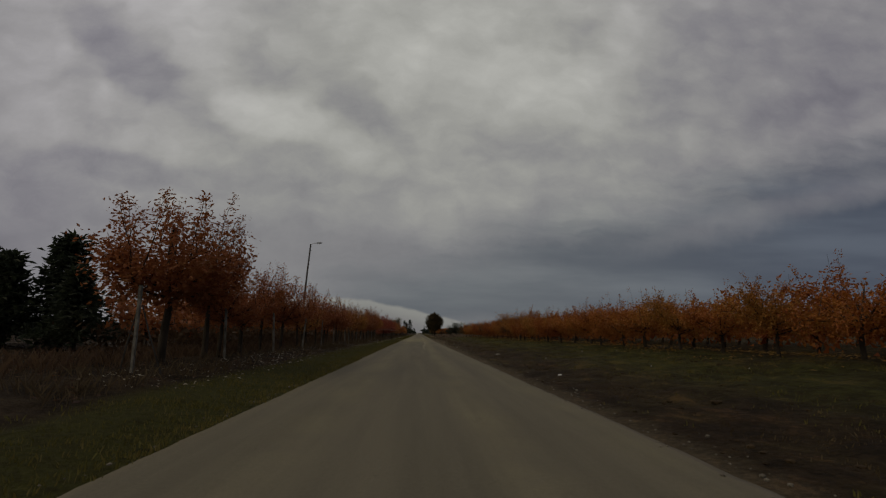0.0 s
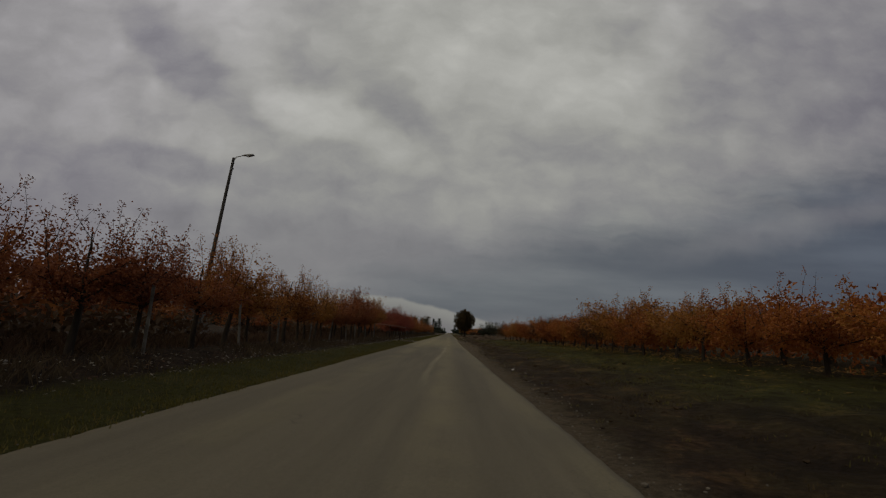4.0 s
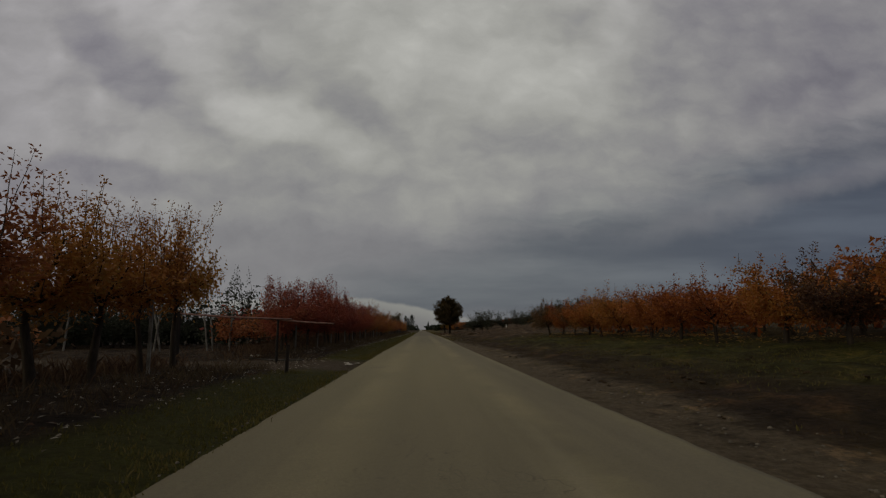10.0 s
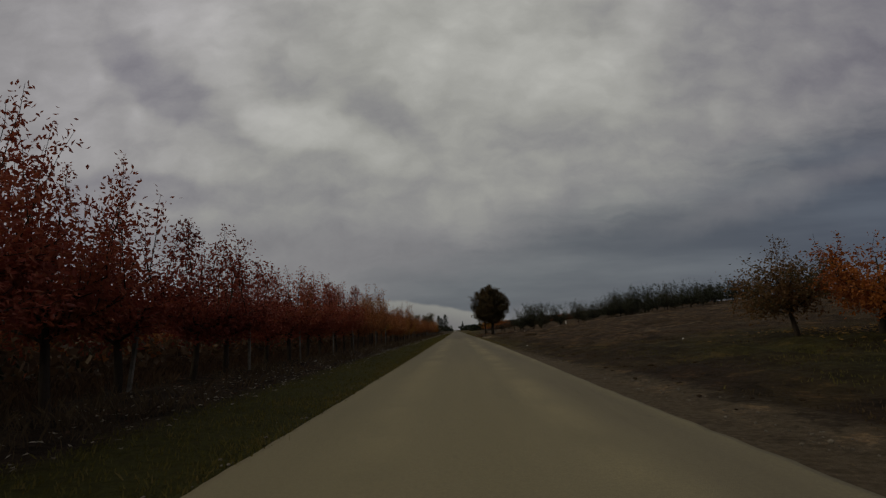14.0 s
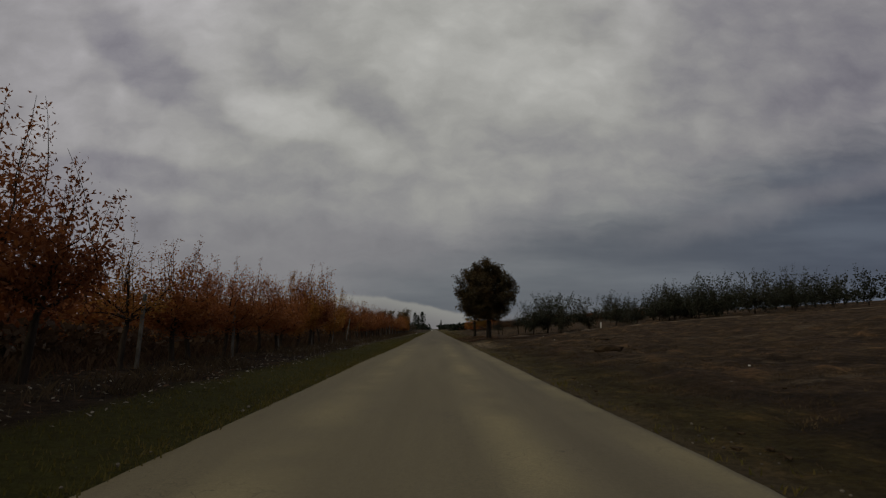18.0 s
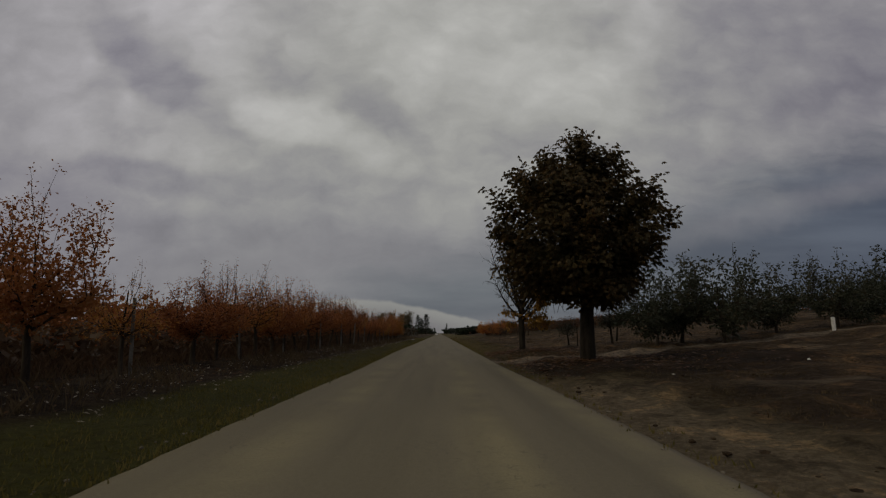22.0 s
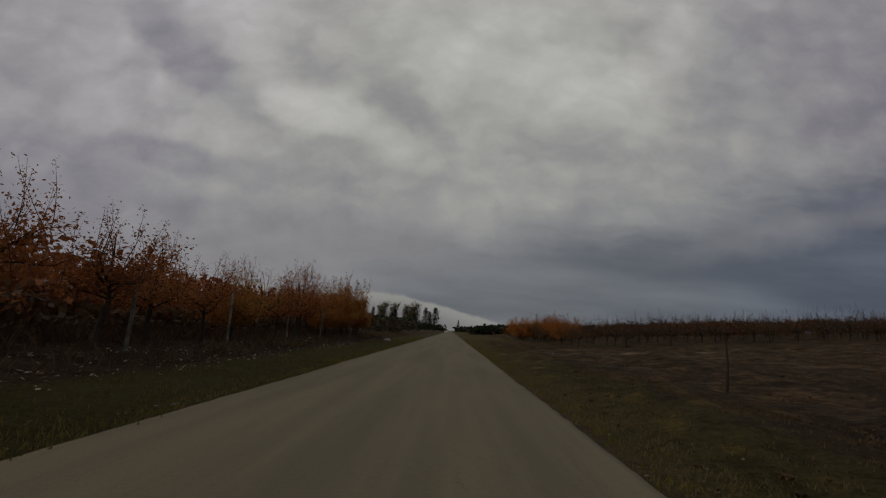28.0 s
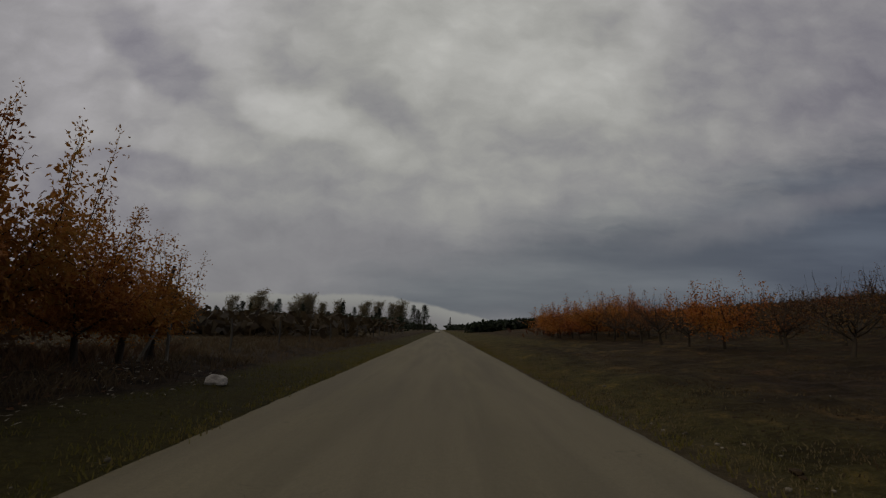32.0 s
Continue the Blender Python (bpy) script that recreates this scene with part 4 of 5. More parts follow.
for x, yy, k in ((8.5, 202.8, 0.75), (10.9, 201.6, 0.98), (12.4, 205.4, 1.0)):
    plant(DARK_YOUNG[int(yy) % 2], x, yy, "young dark green fruit tree on a thin bare stem", "fruit tree", "young trees by the dirt lane", R.uniform(0, 360), k)
for j in range(4):
    for i in range(12):
        x, yy = 17.4 + i * 3.4 + R.uniform(-0.4, 0.4), 203.0 + j * 4.4 + R.uniform(-0.5, 0.5)
        if yy > 190.0 + 1.15 * x or R.random() < (0.3 if x > 28 else 0.6):
            continue
        plant(R.choice(DARK_BACK), x, yy, DARK_LABEL, "fruit tree", "dark green orchard block", R.uniform(0, 360), R.uniform(0.92, 1.1) + 0.12 * smooth01(x, 26, 34))
for i in range(6):
    plant(R.choice(DARK_BACK), 44.8 + i * 3.2, 191.5 - 0.9 * i + R.uniform(-0.6, 0.6), DARK_LABEL, "fruit tree", "dark green orchard block", R.uniform(0, 360), R.uniform(1.15, 1.35))

# half-bare block beyond the second field
items = []
for j in range(14):
    for i in range(14):
        x = 12.3 + i * 4.0 + R.uniform(-0.4, 0.4)
        yy = 266.5 - 0.12 * x + j * 3.3 + R.uniform(-0.5, 0.5)
        end = j >= 8 and x < 17
        if (end and R.random() < 0.85) or R.random() < 0.05:
            me, lab = BARE[2], "fruit tree holding orange-red autumn leaves"
        else:
            me, lab = R.choice((BARE[0], BARE[1], BARE[1], BARE[3])), "mostly bare fruit tree with a few brown leaves"
        rz, s = R.uniform(0, 360), R.uniform(0.78, 1.02) * (1.3 if me is BARE[2] and end else 1.0)
        if i < 3 or j < 2:
            plant(me, x, yy, lab, "fruit tree", "half-bare orchard block", rz, s)
        else:
            items.append((BARE_BACK[2] if me is BARE[2] else R.choice(BARE_BACK[:2]), spot(x, yy, rz, s)))
joined_trees("orchard_rear_rows", items, "rear rows of nearly bare fruit trees")


def palmate_leaf(v, f, p, yaw, s, tilt):
    """Adds a fan of five long drooping leaflets."""
    for k in range(5):
        a = yaw + (k - 2) * 0.55
        ln = s * (1.0 - 0.12 * abs(k - 2))
        dirv = Vector((math.cos(a) * math.cos(tilt), math.sin(a) * math.cos(tilt), math.sin(tilt)))
        sd = dirv.cross(Vector((0, 0, 1))).normalized() * ln * 0.28
        b = len(v)
        v += [p, p + dirv * ln * 0.62 + sd, p + dirv * ln - Vector((0, 0, 0.05)), p + dirv * ln * 0.62 - sd]
        f += [(b, b + 1, b + 2), (b, b + 2, b + 3)]


def big_chestnut():
    g = Grower(7)
    r = g.r
    trunk = g.limb((0, 0, -0.15), (0.01, 0, 1), 2.0, 0.29, 0.24, 0, 0, 0.03, 4, 12)
    top = trunk[-1]
    lead = g.limb(top, (0, 0, 1), 4.6, 0.22, 0.05, 1, 0.05, 0.06, 6, 8, True)
    centre = Vector((-0.28, 0, 5.0))
    # limbs reach towards points spread evenly over a round crown
    for i in range(46):
        k = (i + 0.5) / 46
        zz = 1 - 1.85 * k
        rr, an = math.sqrt(max(0.0, 1 - zz * zz)), i * 2.39996
        rad = 3.0 * r.uniform(0.84, 1.1)
        goal = centre + Vector((rr * math.cos(an) * rad, rr * math.sin(an) * rad, zz * rad))
        st = top.lerp(lead[5], min(0.95, max(0.0, (goal.z - 2.6) / 5.5)) ** 1.2)
        d = goal - st
        out = g.limb(st, d + Vector((0, 0, 0.25)), d.length, 0.085, 0.02, 2, -0.015, 0.07, 5, 5, True)
        for q in out[2:]:
            for _ in range(4):
                e = Vector((r.gauss(0, 1), r.gauss(0, 1), r.gauss(0, 0.8))) + (q - centre).normalized() * 0.9
                g.limb(q, e, r.uniform(0.5, 1.0), 0.02, 0.007, 3, -0.02, 0.2, 3, 3, True)
    ob = thing("chestnut_tree", (5.7, 188.6, ground_z(5.7, 188.6)), "large round-crowned chestnut tree, dark green leaves browning at the rim", "tree")
    c = new("trunk", g.wood("trunk", M_BARK_DARK))
    c.parent = ob
    v, f = [], []
    for p0, d in g.tips * 6:
        p = p0 + Vector((r.gauss(0, 0.2), r.gauss(0, 0.2), r.gauss(0, 0.2)))
        q = p - centre
        lim = 1.0 + 0.26 * noise.noise(p * 0.75) + 0.14 * noise.noise(p * 1.9)
        size = ((abs(q.x) / 3.35) ** 2.5 + (abs(q.y) / 3.4) ** 2.5 + (abs(q.z) / 3.1) ** 2.5) ** (1 / 2.5)
        if p.z < 1.75 + 0.35 * noise.noise(p * 0.9) + 0.05 * math.hypot(q.x, q.y) or size > lim or (size < 0.5 and r.random() < 0.7):
            continue
        palmate_leaf(v, f, p, math.atan2(q.y, q.x) + r.gauss(0, 0.8), r.uniform(0.10, 0.18), r.uniform(-1.1, 0.15))
    me = bpy.data.meshes.new("crown")
    me.from_pydata([tuple(q) for q in v], [], f)
    me.materials.append(M_CHESTNUT)
    c = new("crown", me)
    c.parent = ob


def half_bare_tree():
    g = Grower(12)
    r = g.r
    trunk = g.limb((0, 0, -0.15), (0.01, 0, 1), 2.15, 0.185, 0.165, 0, 0.01, 0.012, 5, 12)
    top = trunk[-1]
    centre = Vector((0.28, 0, 4.45))
    lead = g.limb(top, (0.05, 0, 1), 4.6, 0.10, 0.014, 1, 0.04, 0.05, 10, 8, True)
    bearing = []

    def spray(q, e, ln):
        """A twig with its side twigs."""
        tw = g.limb(q, e, ln, 0.013, 0.005, 3, 0.07, 0.14, 4, 3, True)
        for q2 in tw[1:]:
            g.limb(q2, e + Vector((r.gauss(0, 0.6), r.gauss(0, 0.6), r.gauss(0.15, 0.4))), r.uniform(0.2, 0.45), 0.006, 0.0035, 3, 0.06, 0.16, 2, 3, True)

    # heavy limbs fan out of the fork and curve upwards, each with its own branches
    for i in range(17):
        k = (i + 0.5) / 17
        zz = 0.95 - 1.25 * k
        rr, an = math.sqrt(max(0.0, 1 - zz * zz)), i * 2.39996 + 0.4
        goal = centre + Vector((rr * math.cos(an) * 2.3, rr * math.sin(an) * 2.15, zz * 2.65)) * r.uniform(0.9, 1.03)
        st = trunk[4].lerp(lead[3], min(0.97, max(0.0, (goal.z - 3.6) / 4.0)) ** 1.1)
        d = goal - st
        out = g.limb(st, Vector((d.x, d.y, d.z * 0.55)), d.length * 1.05, r.uniform(0.055, 0.085), 0.012, 2, 0.10 * max(0.15, d.normalized().z), 0.07, 9, 7, True)
        for n, q in enumerate(out[2:]):
            for _ in range(2):
                e = d.normalized() * 0.9 + Vector((r.gauss(0, 0.75), r.gauss(0, 0.75), r.gauss(0.25, 0.4)))
                br = g.limb(q, e, r.uniform(0.45, 1.0) * (1.1 - 0.07 * n), 0.024, 0.008, 3, 0.06, 0.13, 5, 4, True)
                for q1 in br[2::2]:
                    spray(q1, e.normalized() + Vector((r.gauss(0, 0.5), r.gauss(0, 0.5), r.gauss(0.1, 0.4))), r.uniform(0.3, 0.55))
    # low drooping branches round the fork, still in leaf
    for i in range(9):
        an = i * 2.39996
        br = g.limb(trunk[4].lerp(lead[1], r.random()), (math.cos(an), math.sin(an), 0.15), r.uniform(0.8, 1.5), 0.026, 0.008, 2, -0.07, 0.12, 6, 4, True)
        n = len(g.tips)
        for q in br[2:]:
            spray(q, Vector((math.cos(an) + r.gauss(0, 0.5), math.sin(an) + r.gauss(0, 0.5), r.gauss(-0.45, 0.25))), r.uniform(0.25, 0.5))
        bearing += g.tips[n:]
    ob = thing("half_bare_tree", (5.15, 200.3, ground_z(5.15, 200.3)), "upright roadside tree, bare on one side, golden leaves on the other", "tree")
    c = new("trunk", g.wood("trunk", M_BARK_DARK))
    c.parent = ob
    v, f = [], []
    for p0, d in g.tips + bearing:
        q = p0 - centre
        leafy = smooth01(q.x - 0.2 * q.y + 0.5 * noise.noise(p0 * 0.9), 0.1, 1.3) * (1 - 0.8 * smooth01(p0.z, 4.4, 6.6))
        low = 0.10 * (1 - smooth01(p0.z, 2.1, 3.1))
        if r.random() > 0.006 + 0.44 * leafy + low:
            continue
        p = p0 + Vector((r.gauss(0, 0.06), r.gauss(0, 0.06), r.gauss(-0.04, 0.06)))
        palmate_leaf(v, f, p, r.uniform(0, 6.283), r.uniform(0.10, 0.17), r.uniform(-1.35, -0.5))
    me = bpy.data.meshes.new("crown")
    me.from_pydata([tuple(q) for q in v], [], f)
    me.materials.append(M_YELLOW)
    c = new("crown", me)
    c.parent = ob


big_chestnut()
half_bare_tree()


def conifer(seed, h, w, mat, n=1500):
    g = Grower(seed)
    r = g.r
    g.limb((0, 0, -0.2), (0, 0, 1), h, 0.16, 0.02, 0, 0, 0.02, 8, 6)
    for i in range(60):
        k = (i + r.random()) / 60
        z = h * (0.10 + 0.88 * k)
        an = i * 2.4 + r.uniform(-0.4, 0.4)
        g.limb((0, 0, z), (math.cos(an), math.sin(an), 0.15), w * (1.02 - k) * r.uniform(0.6, 1.15), 0.03, 0.008, 2, -0.02, 0.12, 3, 3, True)
    return g.wood("trunk", M_BARK), g.leaves("crown", mat, n, 0.38, 0.16, 0.35, None, 0.1)


def birch(seed, h, n=2000):
    g = Grower(seed)
    r = g.r
    st = g.limb((0, 0, -0.2), (0, 0, 1), h, 0.13, 0.02, 0, 0, 0.03, 9, 5)
    for i in range(34):
        q = st[2 + int(i * 0.2)]
        an = i * 2.4
        g.limb(q, (math.cos(an), math.sin(an), 1.1), h * r.uniform(0.12, 0.24), 0.03, 0.006, 2, -0.03, 0.15, 4, 3, True)
    return g.wood("trunk", M_BIRCH), g.leaves("crown", M_BIRCHLEAF, n, 0.42, 0.42, 0.6, None, 0.4)


PINES = [conifer(300 + i, 10.0, 2.2, M_PINE) for i in range(2)]
BIRCHES = [birch(320 + i, 10.5) for i in range(3)]
plant(PINES[0], -9.2, 536.0, "dark pointed spruce standing beside the far road", "conifer", "", 40, 1.42, "spruce_tree", 1.9)
plant(PINES[1], -12.5, 545.0, "dark pointed spruce standing beside the far road", "conifer", "", 140, 0.85, "spruce_tree")
plant(PINES[0], 6.5, 640.0, "dark pointed spruce standing beside the far road", "conifer", "", 200, 1.0, "spruce_tree")
for i in range(64):
    k = i / 63
    x, yy = -14 - 150 * k + R.uniform(-4, 4), 520 - 105 * k + R.uniform(-8, 8)
    if R.random() < 0.42:
        plant(R.choice(PINES), x, yy, "dark green spruce in a mixed belt of trees", "conifer", "far tree belt", R.uniform(0, 360), R.uniform(0.8, 1.3), "spruce_tree", 1.5)
    else:
        plant(R.choice(BIRCHES), x, yy, "slender birch with thin yellowed crown in a mixed belt", "birch", "far tree belt", R.uniform(0, 360), R.uniform(0.95, 1.5), "birch_tree", 1.3)
# dark evergreens behind the orchard on the left
EVER = [conifer(340, 4.6, 1.7, M_PINE, 2200)]
for x, yy, s in ((-13.4, 21.0, 0.8), (-15.0, 22.6, 0.95), (-19.8, 22.0, 0.9), (-16.5, 21.5, 0.85), (-18.5, 23.0, 0.95), (-20.5, 25.5, 0.9), (-22.5, 24.0, 1.0), (-18.0, 27.5, 0.7)):
    plant(EVER[0], x, yy, "bushy dark evergreen behind the fruit trees", "conifer", "evergreens", R.uniform(0, 360), s * R.uniform(0.85, 1.1), "evergreen_tree", 1.25)


# dark green fruit trees behind the yard
for j in range(3):
    for i in range(9):
        x, yy = -13.2 - i * 3.3 + R.uniform(-0.4, 0.4), 106.5 + j * 3.8 - 0.12 * i + R.uniform(-0.4, 0.4)
        if j and i < 2:
            continue
        plant(R.choice(DARK if j == 0 else DARK_BACK), x, yy, "dark green fruit tree with upright shoots behind the yard", "fruit tree", "dark green rows behind the yard", R.uniform(0, 360), R.uniform(1.1, 1.35), "fruit_tree", 1.05)


def stuff_mesh(name, v, f, mat, label, category):
    ob = mesh_object(name, v, f, mat)
    return tagged(ob, label, category, kind="stuff")


def hedge(name, x0, y0, x1, y1, h, depth, mat, n, seed, label, size=0.6, low=0.0):
    """A far belt of scrub: many ragged leaf clumps."""
    r = random.Random(seed)
    v, f = [], []
    for _ in range(n):
        k = r.random()
        x, yy = x0 + (x1 - x0) * k + r.gauss(0, depth), y0 + (y1 - y0) * k + r.gauss(0, depth)
        if abs(x) < 7.5:
            continue
        top = h * (0.65 + 0.45 * noise.noise((k * 25, seed, 0)) + 0.15 * r.random())
        z = ground_z(x, yy) + low + (top - low) * (r.random() ** 0.7)
        p = Vector((x, yy, z))
        a = Vector((r.gauss(0, 1), r.gauss(0, 1), r.gauss(0, 1))).normalized() * size
        b = Vector((r.gauss(0, 1), r.gauss(0, 1), r.gauss(0, 1))).normalized() * size * 0.7
        i = len(v)
        v += [tuple(p - a), tuple(p + b), tuple(p + a), tuple(p - b)]
        f += [(i, i + 1, i + 2), (i, i + 2, i + 3)]
    stuff_mesh(name, v, f, mat, label, "scrub")


hedge("yard_hedge", -13.5, 114, -48, 119, 2.4, 1.2, M_PINE, 6000, 12, "dense dark evergreen hedge behind the yard", 0.24)
for bx, seed in ((-9.6, 21), (-12.8, 22)):
    for y0, y1 in ((21, 50), (62, 84), (101 - 3.5 * (bx + 9.0), 262)):
        hedge("undergrowth", bx, y0, bx, y1, 1.5, 0.5, M_BRUSH, int((y1 - y0) * 110), seed, "dark tangled brush beneath the fruit trees", 0.13)
for bx, y0, y1, h, mat, seed in ((-11.6, 24, 50, 2.9, M_RUST, 31), (-11.6, 63, 84, 2.1, M_RUST, 32), (-11.8, 104, 132, 3.0, M_CRIMSON, 33), (-11.0, 133, 151, 3.0, M_COPPER, 34), (-11.6, 151, 172, 2.4, M_COPPER, 38),
                                (-11.6, 174, 194, 2.5, M_COPPER, 35), (-10.6, 195, 232, 2.85, M_COPPER, 37), (-10.6, 232, 262, 2.85, M_RUST, 36)):
    far_end = y0 > 190
    hedge("rear_foliage", bx, y0, bx, y1, h, 0.6 if far_end else 0.8, mat, int((y1 - y0) * (60 if mat is M_CRIMSON else 170 if far_end else 105)), seed, "dense low leafy crowns of the rear orchard rows", 0.17, 0.75)
hedge("scrub_belt", -16, 470, -150, 380, 6.5, 2.5, M_PINE, 9000, 3, "dark scrub and low trees below the far tree belt", 0.9)
hedge("scrub_belt", -13, 352, -110, 330, 3.6, 4.0, M_SCRUB, 9000, 11, "dark brown scrub filling a fallow field", 0.6)
hedge("scrub_belt", -10.5, 300, -80, 284, 2.2, 5.0, M_SCRUB, 8000, 5, "brown leafless scrub along a far field", 0.5)
hedge("orchard_scrub", 14, 316, 120, 312, 2.6, 1.8, M_DULL, 9000, 15, "brown tangle of bare orchard beyond the fruit trees", 0.45)
hedge("pine_hedge", 11, 420, 34, 422, 3.6, 2.0, M_PINE, 6000, 6, "dark row of dense young pines across the far field", 0.8)
hedge("far_wood", 20, 1400, 1500, 1300, 14.0, 14.0, M_PINE, 9000, 8, "low dark wood along the horizon", 5.0)
hedge("far_wood", -30, 1300, -1500, 1200, 13.0, 14.0, M_PINE, 9000, 9, "low dark wood along the horizon", 5.0)
hedge("far_wood", -40, 900, 60, 930, 4.6, 5.0, M_PINE, 1500, 10, "low dark wood along the horizon", 2.0)


# ---- fence posts, lamp, building, yard ----


def concrete_post(h, lean, seed):
    r = random.Random(seed)
    bm = bmesh.new()
    box(bm, -0.034, 0.034, -0.034, 0.034, -0.3, h, 0.007)
    for v in bm.verts:
        v.co += Vector((r.gauss(0, 0.004), r.gauss(0, 0.004), 0))
    return bm


POST_LABEL = "slim weathered concrete orchard post standing among weeds"
POSTS = [18.4, 24.2, 30.1, 35.6, 41.5, 47.2, 52.8, 57.8, 63.5, 69.4, 73.0, 78.6, 84.4, 98.6, 104.2, 109.6, 115.2, 120.8, 126.5, 132.0, 140.5, 146.3, 152.2, 158.0, 163.8, 169.5, 175.1, 181.9, 188.6, 194.3, 200.2, 206.0, 211.8, 217.6, 223.5, 229.4, 235.2, 241.4, 247.7, 256.4]
first = None
for i, yy in enumerate(POSTS):
    r = random.Random(i * 7 + 3)
    x = -6.6 + r.uniform(-0.12, 0.12) - (0.35 if 50 < yy < 200 else 0)
    if first is None:
        first = part("fence_post", concrete_post(1.75, 0, 5), M_CONCRETE, None)
        tagged(first, POST_LABEL, "post", "orchard posts")
        ob = first
    else:
        ob = first.copy()
        scene.collection.objects.link(ob)
    lean = r.gauss(0, 2.5) + (8 if abs(yy - 175.1) < 1 else 0)
    ob.matrix_basis = pose(x, yy, ground_z(x, yy), r.gauss(0, 2.5), lean, r.uniform(-20, 20))

# braced end post where the row begins
end = thing("end_post", (-6.5, 12.3, ground_z(-6.5, 12.3)), "tall pale mottled concrete end post held by two thin raking braces", "post")
part("post", concrete_post(1.95, 0, 8), M_CONCRETE, end)
for dx, dy in ((-0.55, 0.5), (0.5, 0.35)):
    bm = bmesh.new()
    tube(bm, [(dx, dy, -0.1), (dx * 0.5, dy * 0.5, 0.75), (dx * 0.08, dy * 0.08 + 0.05, 1.5)], [0.022, 0.02, 0.018], 6)
    part("brace", bm, M_POLE, end)


close = thing("end_post", (-6.75, 262.9, ground_z(-6.75, 262.9)), "weathered concrete end post with a pale raking brace and leaning poles", "post")
part("post", concrete_post(1.75, 0, 9), M_CONCRETE, close)
for name, foot, head, rad, mat in (("brace", (-0.35, -0.75, -0.1), (0.03, 0.0, 1.5), 0.04, M_CONCRETE), ("leaning_pole", (-0.75, 0.25, -0.2), (-0.18, 0.3, 2.45), 0.055, M_POLE),
                                   ("rod", (-0.2, 0.42, -0.1), (-0.08, 0.42, 2.75), 0.014, M_POLE)):
    bm = bmesh.new()
    mid = [(p + q) / 2 for p, q in zip(foot, head)]
    tube(bm, [foot, mid, head], [rad, rad * 0.95, rad * 0.85], 7)
    part(name, bm, mat, close)


def street_lamp():
    base = (-12.6, 56.3, ground_z(-12.6, 56.3))
    ob = thing("street_lamp", base, "tall dark wooden lamp pole with a grey metal luminaire", "street lamp")
    lean = Matrix(((1, 0, -0.0497, 0), (0, 1, 0.124, 0), (0, 0, 1, 0), (0, 0, 0, 1)))
    bm = bmesh.new()
    tube(bm, [(0, 0, -0.4), (0.25, 0, 3.3), (0.5, 0, 6.6), (0.78, 0, 9.95)], [0.125, 0.11, 0.09, 0.072], 12)
    bmesh.ops.transform(bm, matrix=lean, verts=bm.verts)
    part("pole", bm, M_POLE, ob)
    bm = bmesh.new()
    tube(bm, [(0.72, 0, 9.2), (0.76, 0, 9.75), (0.95, -0.05, 9.98), (1.35, -0.12, 10.06)], [0.03, 0.03, 0.028, 0.025], 8)
    bmesh.ops.transform(bm, matrix=lean, verts=bm.verts)
    part("arm", bm, M_METAL, ob)
    for z in (9.25, 9.6):
        bm = bmesh.new()
        tube(bm, [(0.755, 0, z), (0.758, 0, z + 0.06)], [0.09, 0.09], 12)
        bmesh.ops.transform(bm, matrix=lean, verts=bm.verts)
        part("clamp", bm, M_METAL, ob)
    bm = bmesh.new()
    tube(bm, [(1.28, -0.11, 10.05), (1.42, -0.14, 10.07), (1.7, -0.2, 10.09), (1.98, -0.26, 10.08), (2.05, -0.28, 10.07)], [0.035, 0.085, 0.125, 0.10, 0.03], 12)
    bmesh.ops.scale(bm, vec=(1, 1, 0.6), space=Matrix.Translation((0, 0, -10.07)), verts=bm.verts)
    bmesh.ops.transform(bm, matrix=lean, verts=bm.verts)
    head = part("luminaire", bm, M_METAL, ob, "grey metal lamp housing")
    bm = bmesh.new()
    tube(bm, [(1.5, -0.155, 10.035), (1.7, -0.2, 10.015), (1.92, -0.245, 10.03)], [0.03, 0.085, 0.04], 12)
    bmesh.ops.scale(bm, vec=(1, 1, 0.7), space=Matrix.Translation((0, 0, -10.03)), verts=bm.verts)
    bmesh.ops.transform(bm, matrix=lean, verts=bm.verts)
    part("glass_bowl", bm, M_WHITE, head)
    ob.matrix_basis = pose(*base) @ Matrix.Diagonal((1.05, 1.05, 1.05, 1))


